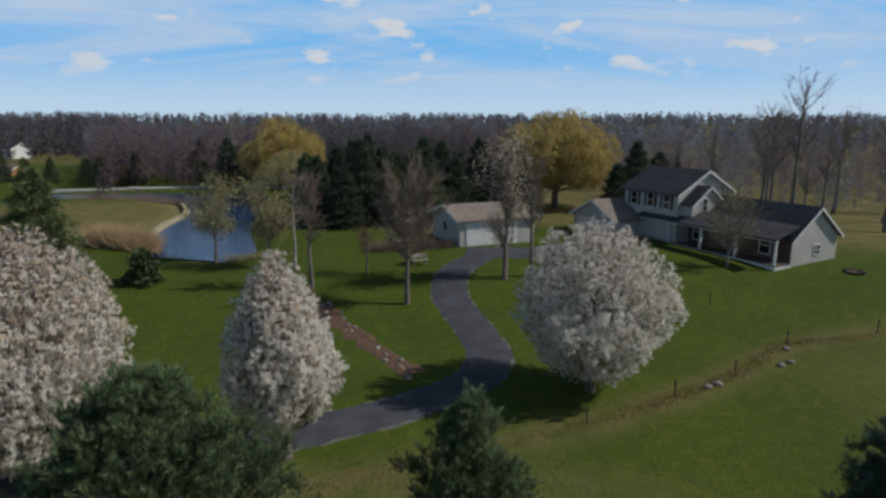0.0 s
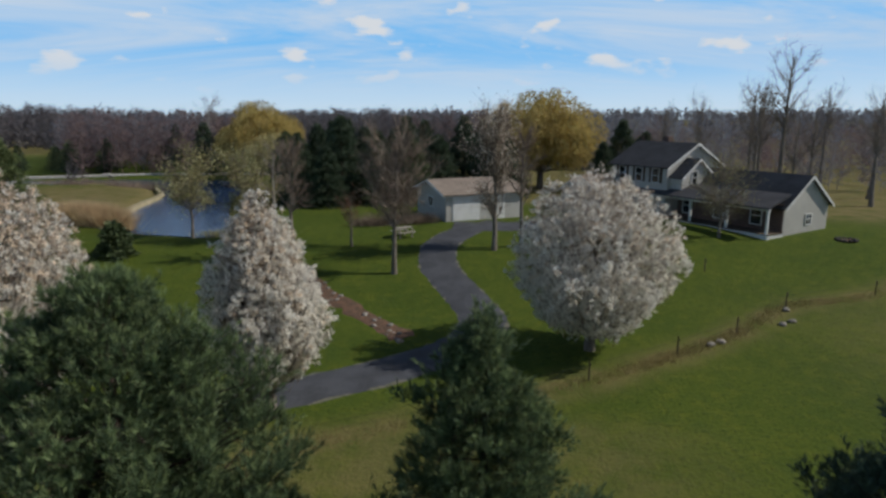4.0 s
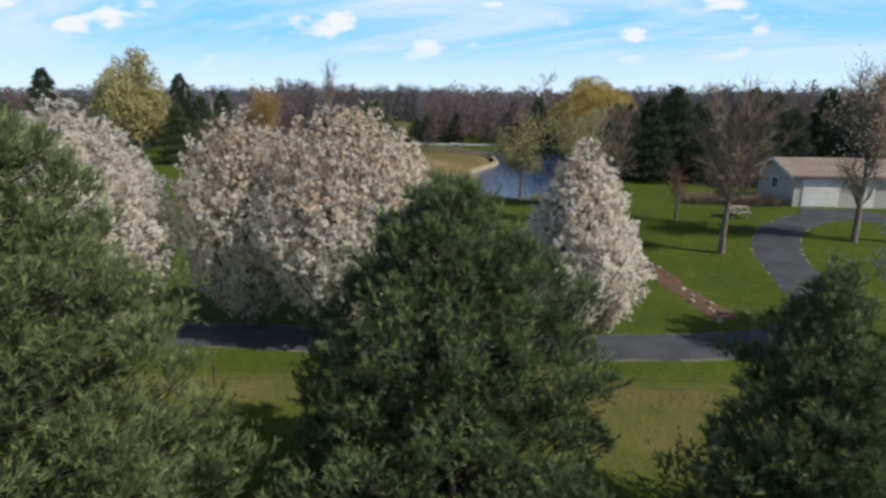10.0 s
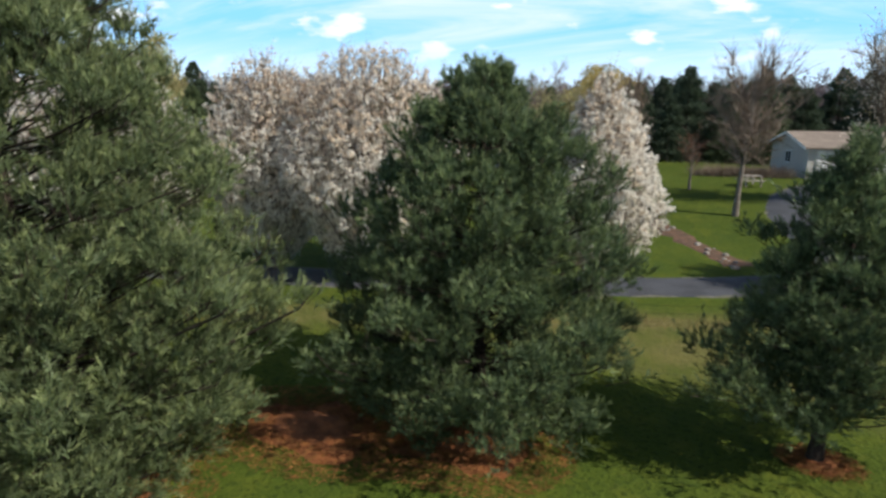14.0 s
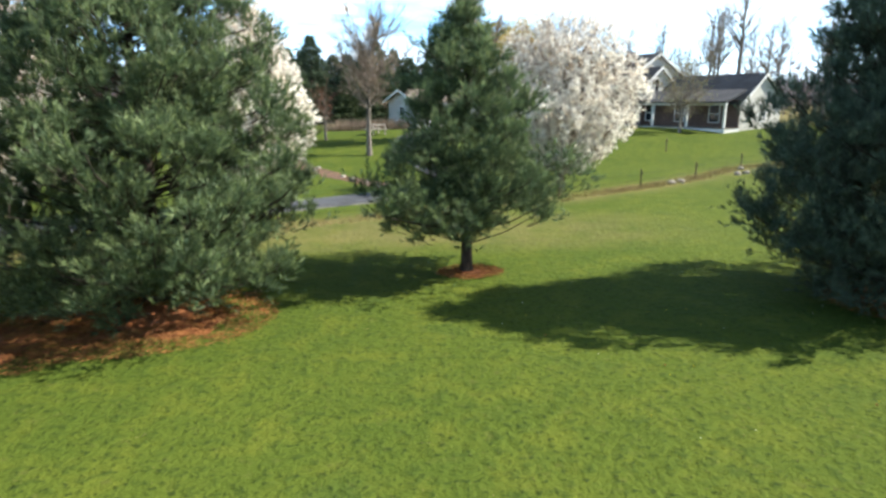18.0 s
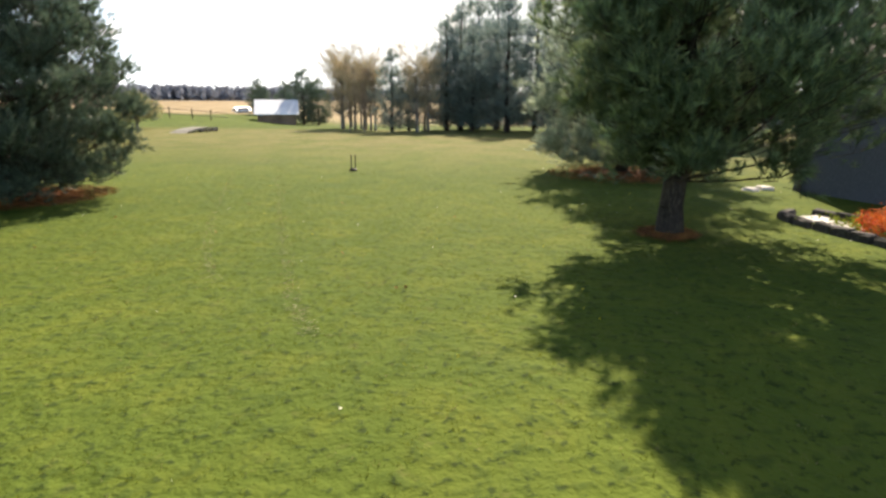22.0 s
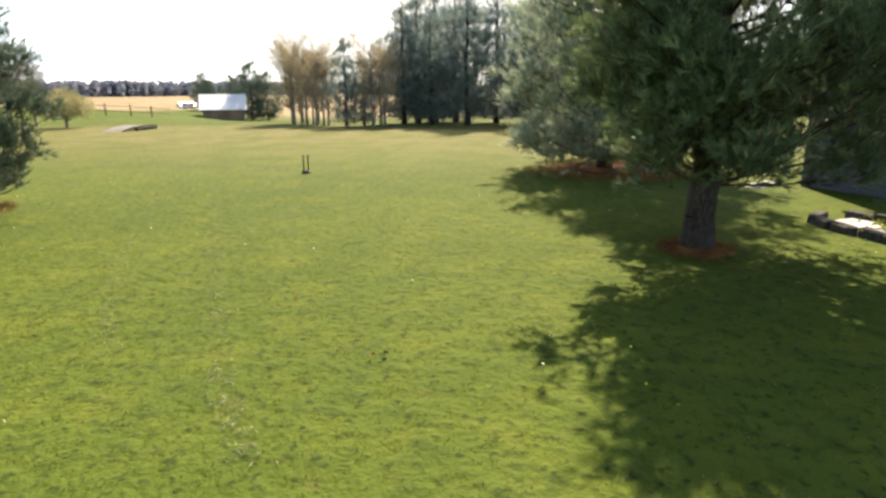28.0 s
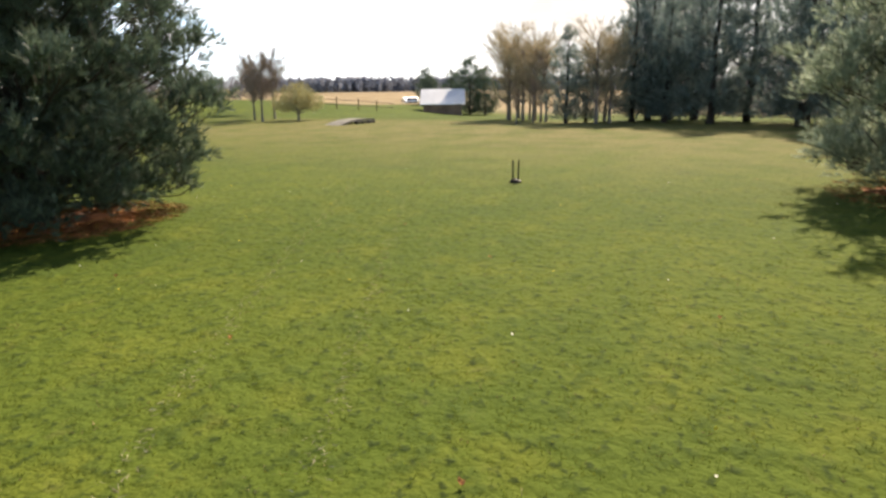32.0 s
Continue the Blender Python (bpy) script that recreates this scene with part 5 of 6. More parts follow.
def far_house(x, y, rz, w, d, hgt, wall, roof, label):
    e = empty("far_house", x, y, hz(x, y), rz)
    gable_house(e, -w / 2, w / 2, -d / 2, d / 2, -0.5, hgt, hgt + d * 0.3, "x", wall, roof, 0.4)
    window_part(e, (-w / 4, -d / 2 - 0.006, hgt * 0.55), (1, 0), 1.0, 1.2)
    window_part(e, (w / 4, -d / 2 - 0.006, hgt * 0.55), (1, 0), 1.0, 1.2)
    tagged(e, label, "house")


far_house(-128, 186, -30, 7, 5, 3.0, WHITE_PAINT, SHINGLE, "distant white house among trees")
far_house(-88, 126, -20, 5, 3.4, 1.2, ORANGE_WALL, SHINGLE_TAN, "distant orange-tan building among trees")
far_house(-2.0, 150, 0, 9, 6, 3.4, WHITE_PAINT, SHINGLE, "distant pale house in the woods")


# ---- pond edge ----
def dam_wall():
    line = smooth_line([(-66, 95.6), (-52, 98.6), (-41.8, 100.4), (-28.4, 101.4), (-22, 101)], 8)
    e = empty("dam_wall", 0, 0, 0)
    rng = np.random.default_rng(3)
    for a, b in zip(line, line[1:]):
        m = (a + b) / 2
        w = math.hypot(*(b - a)) / 2
        bm = box(bmesh.new(), -w + 0.02, -0.45, -0.6, w - 0.02, 0.45, 0.28 + rng.normal() * 0.03, bevel=0.06)
        ob = part("stone_block", bm, SLAB_STONE, e)
        ob.matrix_basis = pose(m[0], m[1], hz(m[0], m[1]), 0, 0, math.degrees(math.atan2(b[1] - a[1], b[0] - a[0])))
    tagged(e, "low pale stone wall along the pond dam", "wall", kind="structure")


dam_wall()


def tuft_of(name, label, category, x, y, n, spread, tall, width, mat, seed, flop=0.35, group="", base=0.3):
    rng = np.random.default_rng(seed)
    p = rng.normal(size=(n, 2)) * np.array(spread) * base
    d = np.column_stack([p[:, 0] / max(spread[0], 0.1), p[:, 1] / max(spread[1], 0.1), np.ones(n) / max(flop, 0.05) * 0.5]) + rng.normal(size=(n, 3)) * 0.2
    pos = np.column_stack([p, np.full(n, -0.03)])
    v, f = slivers(pos, d, tall * rng.uniform(0.6, 1.1, n), width, rng)
    e = empty(name, x, y, hz(x, y))
    stuff(child("stem_mass", mesh_np("stem_mass", v, f, mat), e))
    return tagged(e, label, category, group)


for k, (x, y) in enumerate([(-30.6, 54.0), (-29.6, 53.4), (-28.6, 53.0), (-27.6, 52.6), (-26.7, 52.2), (-25.8, 51.8)]):
    tuft_of("reed_clump", "tall clump of dry tan reeds at the water", "reeds", x, y, 1400, (1.7, 1.5), 2.0, 0.04, REED, 60 + k, group="reeds at the pond")
for k, (x, y) in enumerate([(-14.5, 49.0), (-17.0, 49.6), (-22.5, 50.6), (-34, 83.5), (-40, 86.0), (-37, 85.0), (-45, 87)]):
    tuft_of("sedge_clump", "low olive sedge on the bank", "grass", x, y, 400, (2.6, 1.4), 0.7, 0.05, OLIVE, 80 + k, group="sedges on the bank")


for k, (x, y) in enumerate([(-50, 87.9), (-46.5, 87.7), (-43.5, 87.2), (-41.3, 86.2), (-39, 84.8), (-37.2, 83.4), (-53.5, 88.8), (-47.8, 87.8)]):
    tuft_of("brush_clump", "low purplish brown brush on the pond bank", "shrub", x, y, 260, (2.4, 1.6), 1.4, 0.05, TWIG, 130 + k, group="brush on the pond bank", base=0.4)


def pond_bank():
    """A pale trodden rim where the peninsula meets the water."""
    line = smooth_line([(-35.2, 82.0), (-31.7, 74.5), (-30.4, 66.0), (-28.6, 58.5), (-24.7, 50.9)], 8)
    bm = bmesh.new()
    rows = []
    for k, p in enumerate(line):
        d = line[min(k + 1, len(line) - 1)] - line[max(k - 1, 0)]
        n = np.array([-d[1], d[0]]) / math.hypot(*d)
        rows.append([bm.verts.new((*(p + n * w), z)) for w, z in ((-0.25, 1.6), (-0.05, 1.6), (0.25, 1.5), (0.6, WATER_Z - 0.25))])
    for a, b in zip(rows, rows[1:]):
        for i in range(3):
            bm.faces.new((a[i], a[i + 1], b[i + 1], b[i]))
    ob = part("pond_bank", bm, BANK_SOIL, None)
    ob.parent = None
    tagged(ob, "pale bare soil along the pond's edge", "bank", kind="structure")


pond_bank()


# ---- fence, lawn things ----
def fence_post(x, y, tall, group="fence posts"):
    e = empty("fence_post", x, y, hz(x, y))
    child("post", mesh_np("post", *tubes([(0, 0, -0.2, 0, 0, tall - 0.02, 0.035, 0.03), (0, 0, tall - 0.02, 0, 0, tall, 0.03, 0.005)], 6), WOOD_DARK, smooth=True), e)
    boxpart("insulator", (0.03, -0.02, tall * 0.72, 0.07, 0.02, tall * 0.8), BLACK_METAL, e)
    tagged(e, "thin dark fence post in dry grass", "fence post", group)


posts = [(-16.0, 14.4), (-10.6, 16.9), (-5.33, 19.33), (-0.4, 21.6), (5.2, 24.2), (9.7, 26.75), (13.5, 29.15), (18.2, 33.2), (24.4, 35.0), (31.0, 38.4)]
for x, y in posts:
    fence_post(x, y, 0.85)
fence_post(16.4, 39.1, 0.9, "")
wires = []
for z in (0.35, 0.62):
    for (x0, y0), (x1, y1) in zip(posts, posts[1:]):
        wires.append((x0, y0, hz(x0, y0) + z, x1, y1, hz(x1, y1) + z, 0.004, 0.004))
tagged(new("fence_wire", mesh_np("fence_wire", *tubes(wires, 4), BLACK_METAL)), "thin wire strung along the posts", "wire", kind="stuff")

rng_f = np.random.default_rng(17)
line = smooth_line(FENCE_LINE[1:], 60)
p = line[rng_f.integers(0, len(line), 9000)] + rng_f.normal(size=(9000, 2)) * 0.28
pos = np.column_stack([p, height(p[:, 0], p[:, 1]) - 0.02])
v, f = slivers(pos, rng_f.normal(size=(9000, 3)) * 0.5 + np.array([0, 0, 0.8]), rng_f.uniform(0.1, 0.32, 9000), 0.014, rng_f)
tagged(new("fence_row_grass", mesh_np("fence_row_grass", v, f, BLADE_DRY)), "dry pale grass along the fence", "grass", kind="stuff")


def stone_mesh(seed, sx, sy, sz):
    rng = random.Random(seed)
    bm = bmesh.new()
    bmesh.ops.create_icosphere(bm, subdivisions=2, radius=1.0)
    for v in bm.verts:
        k = 1 + 0.18 * noise.noise(v.co * 1.7 + Vector((seed, 0, 0))) + rng.uniform(-0.04, 0.04)
        v.co = Vector((v.co.x * sx * k, v.co.y * sy * k, max(-0.6, v.co.z) * sz * k))
    me = bpy.data.meshes.new("stone")
    bm.to_mesh(me)
    bm.free()
    return me


STONES = [stone_mesh(k, 0.5, 0.38, 0.3) for k in range(5)]
for m in STONES:
    m.materials.append(STONE)


def stone(x, y, size, k, label="rounded grey field stone in the grass", group="", name="stone", z=0.0):
    ob = new(name, STONES[k % 5])
    ob.matrix_basis = pose(x, y, hz(x, y) + 0.1 * size + z, 0, 0, (k * 67) % 360) @ Matrix.Scale(size, 4)
    return tagged(ob, label, "stone", group)


for k, (x, y) in enumerate([(17.0, 30.6), (16.3, 30.2), (12.2, 28.0), (11.6, 27.7), (17.8, 32.5)]):
    stone(x, y, 0.45, k, "pale stone along the fence row", "stones along the fence")
rng_d = random.Random(9)
for k in range(46):
    q = DITCH[rng_d.randrange(len(DITCH))]
    stone(q[0] + rng_d.gauss(0, 0.33), q[1] + rng_d.gauss(0, 0.33), rng_d.uniform(0.15, 0.42), k, "small stone in the ditch", "stones in the ditch")


def horseshoe_stakes(x, y):
    e = empty("stake_pair", x, y, hz(x, y), 100)
    for s in (-1, 1):
        child("stake", mesh_np("stake", *tubes([(s * 0.055, 0, -0.1, s * 0.06, 0, 0.47, 0.018, 0.016), (s * 0.06, 0, 0.47, s * 0.06, 0, 0.485, 0.016, 0.003)], 8), BLACK_METAL, smooth=True), e)
    base = bmesh.new()
    bmesh.ops.create_icosphere(base, subdivisions=2, radius=1.0)
    for v in base.verts:
        v.co = Vector((v.co.x * 0.13, v.co.y * 0.1, max(-0.3, v.co.z) * 0.1)) * (1 + 0.25 * noise.noise(v.co * 2))
    part("base", base, BLACK_METAL, e, "dark lump at the foot")
    tagged(e, "two short dark stakes standing in the lawn", "stakes")


horseshoe_stakes(15.12, 5.14)


def culvert(x, y):
    e = empty("culvert_bridge", x, y, hz(x, y) - 0.05, -8, 0.72)
    bm = bmesh.new()
    pts = [(-2.6, 0.02), (-1.6, 0.28), (-0.6, 0.44), (0.9, 0.5), (2.2, 0.42)]
    for (a, za), (b, zb) in zip(pts, pts[1:]):
        vs = [bm.verts.new(p) for p in ((a, -0.9, za), (b, -0.9, zb), (b, 0.9, zb), (a, 0.9, za), (a, -0.9, za - 0.14), (b, -0.9, zb - 0.14), (b, 0.9, zb - 0.14), (a, 0.9, za - 0.14))]
        for q in ((0, 1, 2, 3), (7, 6, 5, 4), (0, 4, 5, 1), (1, 5, 6, 2), (2, 6, 7, 3), (3, 7, 4, 0)):
            bm.faces.new([vs[k] for k in q])
    part("deck", bm, STONE, e, "pale sloping deck")
    for k, (a, b) in enumerate(((-0.4, 0.3), (0.4, 1.1), (1.2, 2.1))):
        boxpart("abutment_stone", (a, -0.98, -0.3, b, -0.62, 0.3), STONE_DARK, e, "", 0.05)
    tagged(e, "small pale sloping footbridge over the meadow ditch", "bridge")


culvert(36.3, 23.4)


def straw_bed(x, y, rx, ry, n, seed, label):
    """A flat bed of fallen needles, thicker in the middle, with loose needles on it."""
    rng = np.random.default_rng(seed)
    rings, around = 7, 40
    ph = rng.random(4) * 6.28
    v, f = [], []
    for i in range(rings + 1):
        for j in range(around):
            a = j / around * 6.2832
            w = 1 + 0.12 * math.sin(3 * a + ph[0]) + 0.08 * math.sin(5 * a + ph[1]) + 0.05 * math.sin(9 * a + ph[2]) + 0.07 * rng.normal()
            r = i / rings * w
            px, py = x + 0.82 * rx * r * math.cos(a), y + 0.82 * ry * r * math.sin(a)
            v.append((px, py, hz(px, py) + (0.045 * (1 - (i / rings) ** 2) + 0.012 * rng.random() if i < rings else -0.03)))
    for i in range(rings):
        for j in range(around):
            k = (j + 1) % around
            f.append((i * around + j, (i + 1) * around + j, (i + 1) * around + k, i * around + k))
    e = empty("needle_bed", 0, 0, 0)
    child("mat", mesh_np("mat", v, f, STRAW_NEEDLES, smooth=True), e)
    n = n * 2
    q = unit(rng.normal(size=(n, 2))) * (0.45 + 0.8 * rng.random((n, 1)) ** 1.3)
    pos = np.column_stack([x + q[:, 0] * rx, y + q[:, 1] * ry, np.zeros(n)])
    pos[:, 2] = height(pos[:, 0], pos[:, 1]) + 0.04
    sv, sf = slivers(pos, rng.normal(size=(n, 3)) * np.array([1, 1, 0.18]), rng.uniform(0.08, 0.2, n), 0.011, rng)
    stuff(child("loose_needles", mesh_np("loose_needles", sv, sf, STRAW_NEEDLES), e))
    tagged(e, label, "needle bed", kind="structure")


straw_bed(-6.4, 10.9, 2.0, 1.6, 6000, 1, "rusty bed of fallen pine needles under the broad pine")
straw_bed(-11.5, 6.0, 2.0, 2.2, 5000, 2, "rusty bed of fallen pine needles under the tall pine")
straw_bed(-9.2, 9.7, 2.1, 1.4, 4500, 7, "shaded bed of fallen needles between the pines")
straw_bed(0.15, 13.4, 0.62, 0.5, 1200, 3, "small rusty patch of fallen pine needles")
straw_bed(8.7, 10.3, 1.45, 1.3, 3500, 4, "rusty bed of fallen pine needles")
straw_bed(7.35, -2.6, 0.42, 0.36, 1300, 5, "thin patch of fallen needles round the trunk")
straw_bed(16.0, -2.7, 2.1, 1.7, 2500, 6, "rusty bed of fallen pine needles")


# ---- flower bed by the grey house ----
def edging(pts, seed):
    line = smooth_line(pts, 10)
    e = empty("bed_edging", 0, 0, 0)
    rng = random.Random(seed)
    d = 0.0
    last = line[0]
    k = 0
    for q in line[1:]:
        d += math.hypot(*(q - last))
        if d > 0.34:
            ob = child("edging_stone", EDGE[k % 4], e)
            ob.matrix_basis = pose(q[0], q[1], hz(q[0], q[1]) + 0.06, rng.uniform(-4, 4), rng.uniform(-4, 4), math.degrees(math.atan2(q[1] - last[1], q[0] - last[0])) + rng.uniform(-6, 6))
            d, k = 0.0, k + 1
        last = q
    tagged(e, "dark stone edging round the flower bed", "edging", kind="structure")


def edge_mesh(seed):
    bm = box(bmesh.new(), -0.19, -0.09, -0.14, 0.19, 0.09, 0.075, bevel=0.03)
    r = random.Random(seed)
    for v in bm.verts:
        v.co += Vector((r.uniform(-1, 1), r.uniform(-1, 1), r.uniform(-1, 1))) * 0.014
    me = bpy.data.meshes.new("edging_stone")
    bm.to_mesh(me)
    bm.free()
    me.materials.append(STONE_DARK)
    return me


EDGE = [edge_mesh(k) for k in range(4)]
edging([(9.55, -5.25), (9.05, -4.88), (7.6, -5.35), (5.6, -6.3), (3.4, -7.6), (1.2, -8.9)], 1)
edging([(9.6, -5.3), (9.2, -5.85), (8.3, -6.5), (6.2, -7.6), (4.2, -8.8)], 2)


def slab(x, y, rz, sx, sy, label, k):
    bm = box(bmesh.new(), -sx, -sy, -0.04, sx, sy, 0.045, bevel=0.02)
    r = random.Random(k)
    for v in bm.verts:
        v.co += Vector((r.uniform(-1, 1), r.uniform(-1, 1), 0)) * 0.05
    ob = part("flagstone", bm, SLAB_STONE, None)
    ob.parent = None
    ob.matrix_basis = pose(x, y, hz(x, y) + 0.03, 0, 0, rz)
    tagged(ob, label, "flagstone", "flagstones")


slab(8.85, -5.33, 25, 0.36, 0.26, "pale flagstone in the flower bed", 1)
slab(8.25, -5.62, 20, 0.26, 0.22, "pale flagstone in the flower bed", 2)
slab(13.2, -5.75, 10, 0.2, 0.13, "pale flagstone in the lawn", 3)
slab(12.9, -5.35, 40, 0.14, 0.1, "pale flagstone in the lawn", 4)
def orange_shrub(x, y, h, w, k):
    rng = np.random.default_rng(100 + k)
    e = empty("orange_shrub", x, y, hz(x, y))
    d = unit(rng.normal(size=(420, 3)) * np.array([1, 1, 0.6]) + np.array([0, 0, 0.75]))
    ln = np.minimum(h, w * 0.62 / np.maximum(np.hypot(d[:, 0], d[:, 1]), 0.2)) * rng.uniform(0.7, 1.1, 420)
    v, f = slivers(np.zeros((420, 3)) + rng.normal(size=(420, 3)) * np.array([0.06, 0.06, 0.0]), d, ln, 0.012, rng)
    stuff(child("stem_mass", mesh_np("stem_mass", v, f, ORANGE_GRASS), e))
    p = d[rng.integers(0, 420, 2200)] * (ln[rng.integers(0, 420, 2200)] * rng.uniform(0.55, 1.05, 2200))[:, None]
    stuff(child("leaf_crown", mesh_np("leaf_crown", *petals(p + rng.normal(size=p.shape) * 0.03, 0.034, rng), ORANGE_GRASS), e))
    tagged(e, "low round shrub with orange-red leaves", "shrub", "orange shrubs in the bed")


for k, (x, y, h, w) in enumerate([(7.75, -6.0, 0.5, 0.8), (8.15, -5.95, 0.42, 0.55), (6.75, -6.55, 0.52, 0.75), (6.3, -6.7, 0.5, 0.7), (6.9, -6.95, 0.62, 0.8), (5.2, -7.4, 0.5, 0.8), (4.2, -8.0, 0.5, 0.8)]):
    orange_shrub(x, y, h, w, k)
rng_c = np.random.default_rng(77)
n = 5200
t = rng_c.random(n)
q = np.column_stack([8.7 + (2.2 - 8.7) * t, -5.75 + (-9.0 + 5.75) * t]) + rng_c.normal(size=(n, 2)) * np.array([0.3, 0.32])
v, f = petals(np.column_stack([q, rng_c.uniform(0.02, 0.16, n)]), 0.07, rng_c)
tagged(new("ground_cover", mesh_np("ground_cover", v, f, BLADE)), "low green ground cover in the flower bed", "plants", kind="stuff")


# ---- yard things by the garage ----
def picnic_bench(x, y, rz):
    e = empty("picnic_bench", x, y, hz(x, y), rz)
    for k in range(3):
        boxpart("top_plank", (-0.7, -0.3 + k * 0.21, 0.68, 0.7, -0.12 + k * 0.21, 0.72), BARK_PALE, e, "", 0.008)
    for s in (-1, 1):
        boxpart("seat_plank", (-0.7, s * 0.62 - 0.12, 0.4, 0.7, s * 0.62 + 0.12, 0.44), BARK_PALE, e, "", 0.008)
        boxpart("leg", (s * 0.5 - 0.04, -0.55, 0.0, s * 0.5 + 0.04, -0.47, 0.68), BARK_PALE, e)
        boxpart("leg", (s * 0.5 - 0.04, 0.47, 0.0, s * 0.5 + 0.04, 0.55, 0.68), BARK_PALE, e)
        boxpart("cross_bar", (s * 0.5 - 0.03, -0.74, 0.34, s * 0.5 + 0.03, 0.74, 0.4), BARK_PALE, e)
    tagged(e, "pale wooden picnic bench on the lawn", "picnic bench")


picnic_bench(-2.7, 46.8, 30)
for k, (x, y) in enumerate([(-4.9, 51.6), (-3.9, 51.9), (-2.9, 52.0), (-1.9, 52.2), (-0.9, 52.4), (-5.9, 51.5)]):
    tuft_of("twiggy_shrub", "low leafless grey-brown shrub", "shrub", x, y, 420, (1.6, 1.3), 1.1, 0.03, TWIG, 140 + k, 0.6, "shrubs by the garage")


RING_STONE = stone_mesh(9, 0.5, 0.4, 0.32)
RING_STONE.materials.append(STONE_DARK)


def fire_ring(x, y):
    e = empty("fire_ring", x, y, hz(x, y))
    for k in range(11):
        a = k / 11 * 6.283
        ob = child("ring_stone", RING_STONE, e)
        ob.matrix_basis = pose(0.62 * math.cos(a), 0.62 * math.sin(a), 0.04, 0, 0, k * 50) @ Matrix.Scale(0.38, 4)
    child("ash_bed", mesh_np("ash_bed", [(0.5 * math.cos(a), 0.5 * math.sin(a), 0.03) for a in np.linspace(0, 6.283, 17)[:-1]] + [(0, 0, 0.06)], [(k, (k + 1) % 16, 16) for k in range(16)], EARTH), e)
    tagged(e, "dark stone fire ring on the lawn", "fire ring")


fire_ring(29.3, 44.9)


# ---- fence and shed details at the barn ----
def far_fence(pts, tall=1.2):
    e = empty("rail_fence", 0, 0, 0)
    for (x0, y0), (x1, y1) in zip(pts, pts[1:]):
        n = max(1, int(math.hypot(x1 - x0, y1 - y0) / 2.5))
        for k in range(n):
            x, y = x0 + (x1 - x0) * k / n, y0 + (y1 - y0) * k / n
            c = child("post", FENCE_POST_MESH, e)
            c.location = (x, y, hz(x, y))
        for z in (0.45, 0.95):
            m = mesh_np("rail", *tubes([(x0, y0, hz(x0, y0) + z, x1, y1, hz(x1, y1) + z, 0.03, 0.03)], 4), WOOD_DARK)
            child("rail", m, e)
    tagged(e, "dark rail fence across the far pasture", "fence")


FENCE_POST_MESH = mesh_np("post", *tubes([(0, 0, -0.2, 0, 0, 1.2, 0.07, 0.06)], 6), WOOD_DARK)
far_fence([(55, 40.5), (62, 39.6), (68, 38.6)], 0.7)
far_house(108, 58, -40, 2.2, 1.6, 0.45, WHITE_PAINT, METAL_ROOF, "tiny white shed in the far field")

# ---- grass ----
def lawn_blades():
    """Small tufts of short blades, thick near the walk and thinning away."""
    rng = np.random.default_rng(99)
    n, each = 28000, 6
    x, y = 4.5 + rng.normal(size=n) * 5.5, 2.5 + rng.normal(size=n) * 4.5
    big = rng.random(n) ** 2.5
    c = np.column_stack([x, y, height(x, y) - 0.004])
    off = rng.normal(size=(n, each, 3)) * np.array([1, 1, 0])
    pos = c[:, None] + off * (0.016 + 0.03 * big)[:, None, None]
    d = off * 0.6 + rng.normal(size=(n, each, 3)) * 0.25 + np.array([0, 0, 0.6])
    ln = rng.uniform(0.01, 0.022, (n, each)) * (1 + 1.3 * big[:, None])
    v, f = slivers(pos.reshape(-1, 3), d.reshape(-1, 3), ln.ravel(), 0.009, rng)
    dry = np.repeat(rng.random(n) < 0.05 + 0.5 * sstep(11, 24, x), each)
    return new("lawn_grass", mesh_np("lawn_grass", v, f, [BLADE, BLADE_DRY], dry.astype(int)))


tagged(lawn_blades(), "short mown spring grass blades", "grass", kind="stuff")


def dry_streak(pts, n, seed):
    """A faint line of pale dry clippings lying in the grass."""
    rng = np.random.default_rng(seed)
    line = smooth_line(pts, 40)
    p = line[rng.integers(0, len(line), n)] + rng.normal(size=(n, 2)) * 0.05
    pos = np.column_stack([p, height(p[:, 0], p[:, 1]) + rng.uniform(0.012, 0.03, n)])
    v, f = slivers(pos, rng.normal(size=(n, 3)) * np.array([1, 1, 0.15]), rng.uniform(0.02, 0.06, n), 0.007, rng)
    tagged(new("dry_clippings", mesh_np("dry_clippings", v, f, CLIPPINGS)), "faint line of pale dry clippings", "clippings", kind="stuff")


dry_streak([(2.2, 1.2), (3.2, 1.85), (5.0, 2.75), (8.0, 4.2), (13.0, 6.6)], 700, 41)
dry_streak([(3.6, 3.0), (5.5, 4.2), (9.0, 6.0), (14.0, 8.4)], 500, 42)
rng_s = np.random.default_rng(5)
q = rng_s.uniform((0, -6), (18, 11), (60, 2))
v, f = petals(np.column_stack([q, height(q[:, 0], q[:, 1]) + 0.03]), 0.022, rng_s)
tagged(new("fallen_petals", mesh_np("fallen_petals", v, f, BLOSSOM)), "white petals scattered in the grass", "petals", kind="stuff")


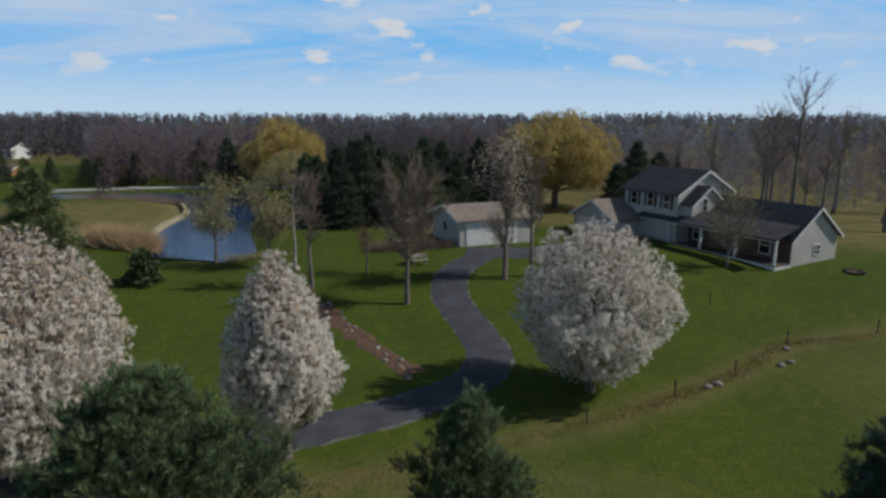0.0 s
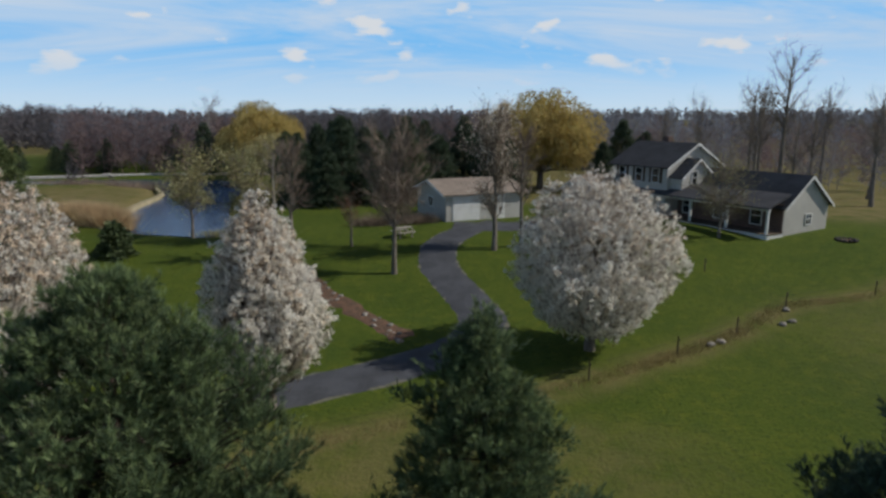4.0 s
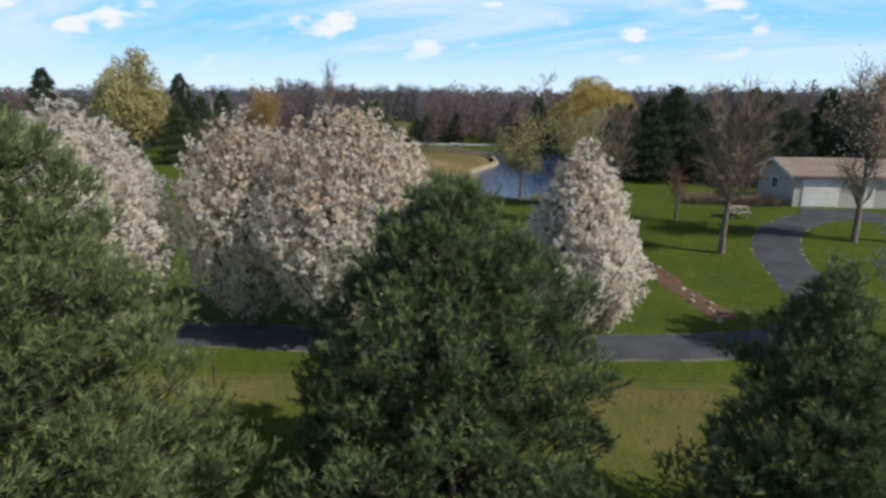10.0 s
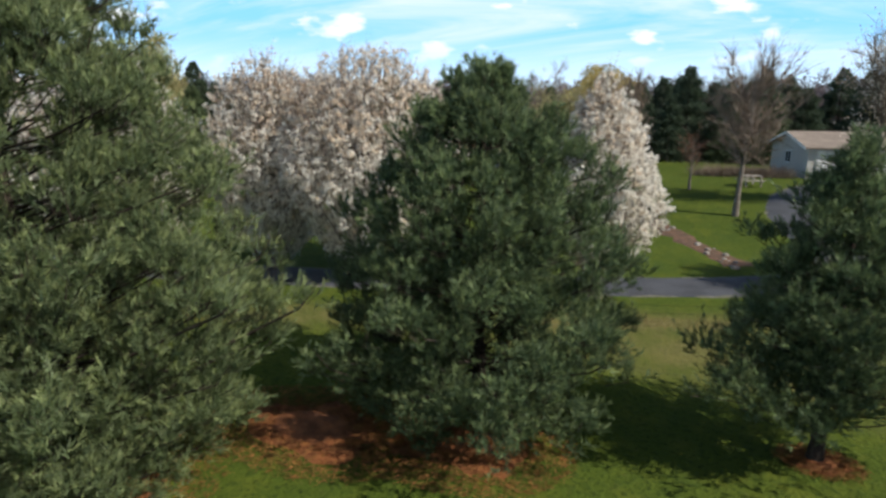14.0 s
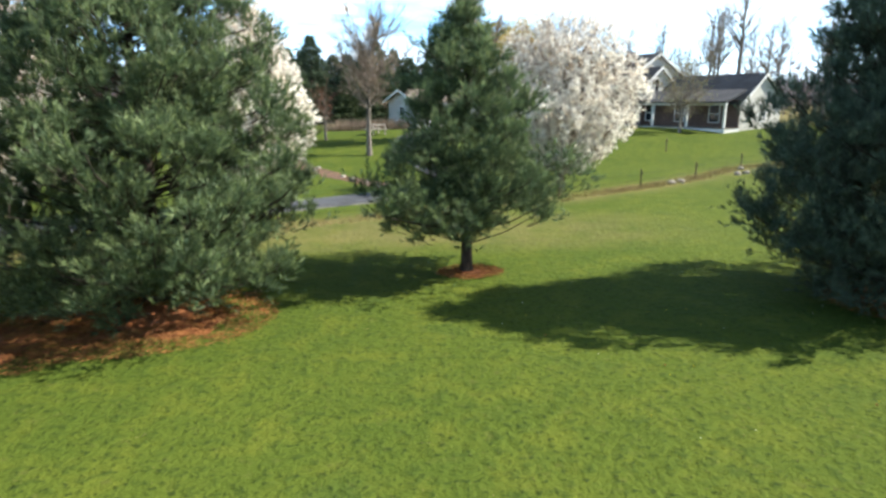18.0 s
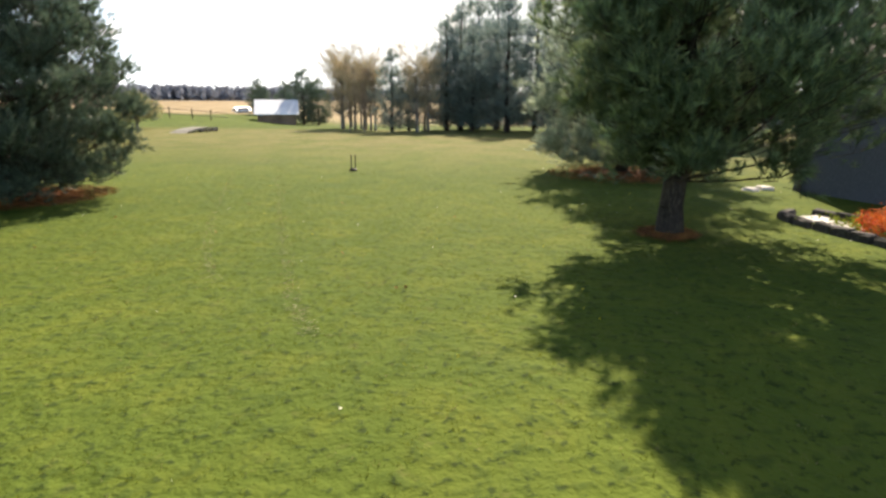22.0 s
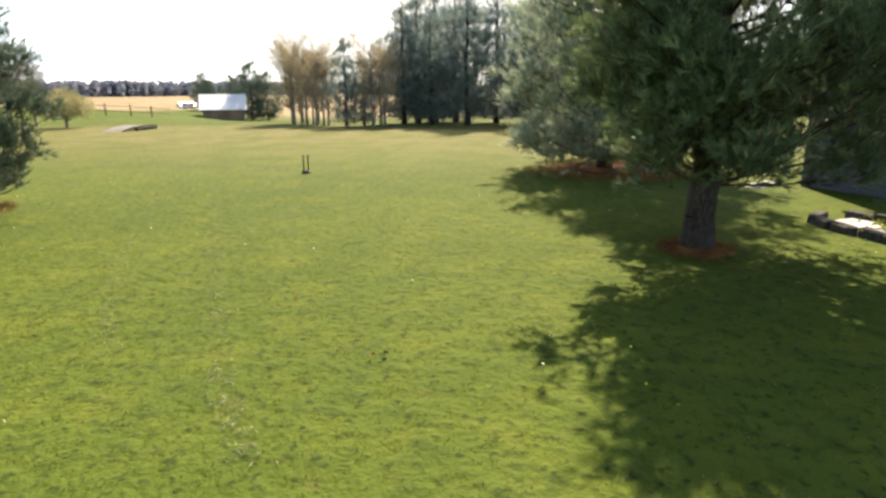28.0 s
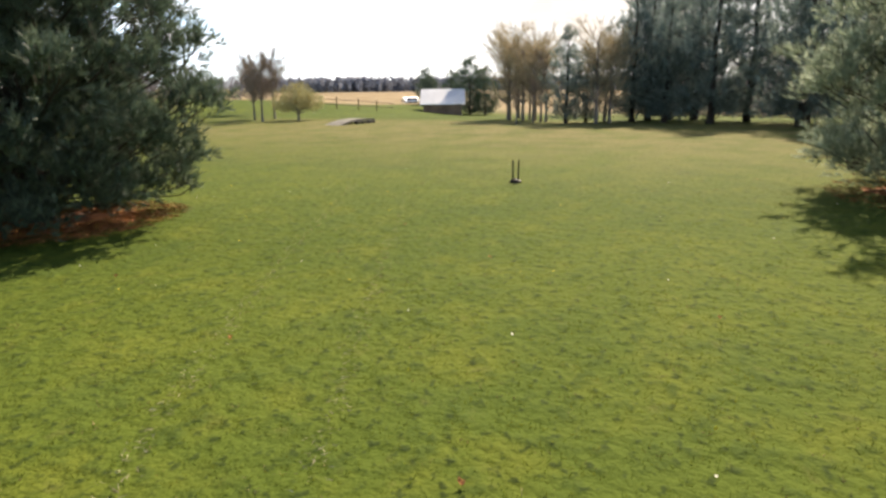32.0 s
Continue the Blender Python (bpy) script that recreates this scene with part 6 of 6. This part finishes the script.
def siding_boards():
    """Lapped boards on the wall of the grey house that faces the lawn, cut round the window."""
    e = [o for o in scene.objects if o.name == "grey_house"][0]
    lap = 0.135
    for k in range(22):
        z = -0.05 + k * lap
        spans = [(0.0, 6.5), (6.52, 13.0)]
        if 0.66 < z + lap and z < 1.78:
            spans = [(0.0, 2.13), (3.57, 6.5), (6.52, 13.0)]
        for x0, x1 in spans:
            bm = bmesh.new()
            vs = [bm.verts.new(p) for p in ((x0, -0.024, z), (x1, -0.024, z), (x1, -0.006, z + lap), (x0, -0.006, z + lap), (x0, 0.0, z), (x1, 0.0, z))]
            bm.faces.new((vs[0], vs[1], vs[2], vs[3]))
            bm.faces.new((vs[4], vs[5], vs[1], vs[0]))
            part("siding_board", bm, SIDING_GREY, e)
    boxpart("corner_trim", (-0.04, -0.05, -0.1, 0.07, -0.026, 2.9), SIDING_GREY, e)
    boxpart("downspout", (0.12, -0.12, 0.0, 0.2, -0.05, 2.7), WOOD_DARK, e, "dark downspout at the corner", 0.015)
    boxpart("fascia", (-0.42, -0.375, 2.62, 13.42, -0.33, 2.8), WOOD_DARK, e, "dark brown fascia board")
    boxpart("foundation", (-0.01, -0.035, -0.3, 13.01, -0.001, -0.051), STONE, e)


siding_boards()


def dry_leaf(x, y, k):
    bm = bmesh.new()
    r = random.Random(k)
    ring = [bm.verts.new((0.022 * math.cos(a) * (1 + 0.35 * math.cos(3 * a)) + r.uniform(-0.006, 0.006), 0.019 * math.sin(a) * (1 + 0.3 * math.cos(4 * a)), 0.012 + 0.012 * math.sin(2 * a))) for a in [i / 12 * 6.2832 for i in range(12)]]
    mid = bm.verts.new((0, 0, 0.0))
    for i in range(12):
        bm.faces.new((ring[i], ring[(i + 1) % 12], mid))
    ob = part("dry_leaf", bm, STRAW_NEEDLES, None)
    ob.parent = None
    ob.matrix_basis = pose(x, y, hz(x, y) + 0.03, r.uniform(-20, 20), r.uniform(-20, 20), r.uniform(0, 360))
    tagged(ob, "curled dry leaf lying in the grass", "leaf", "dry leaves on the lawn")


for k, (x, y) in enumerate([(5.14, 1.97), (3.75, 0.75), (3.7, 0.85), (9.2, 3.4), (6.1, 4.4), (4.6, 6.3), (8.1, 0.9), (10.4, 5.2), (2.4, 7.8), (0.9, 9.2), (6.9, 6.8)]):
    dry_leaf(x, y, k)
q = np.random.default_rng(12).uniform((0.5, -4), (14, 11), (46, 2))
v, f = petals(np.column_stack([q, height(q[:, 0], q[:, 1]) + 0.05]), 0.03, np.random.default_rng(13))
tagged(new("dandelions", mesh_np("dandelions", v, f, DANDELION)), "tiny yellow dandelions in the lawn", "flowers", kind="stuff")
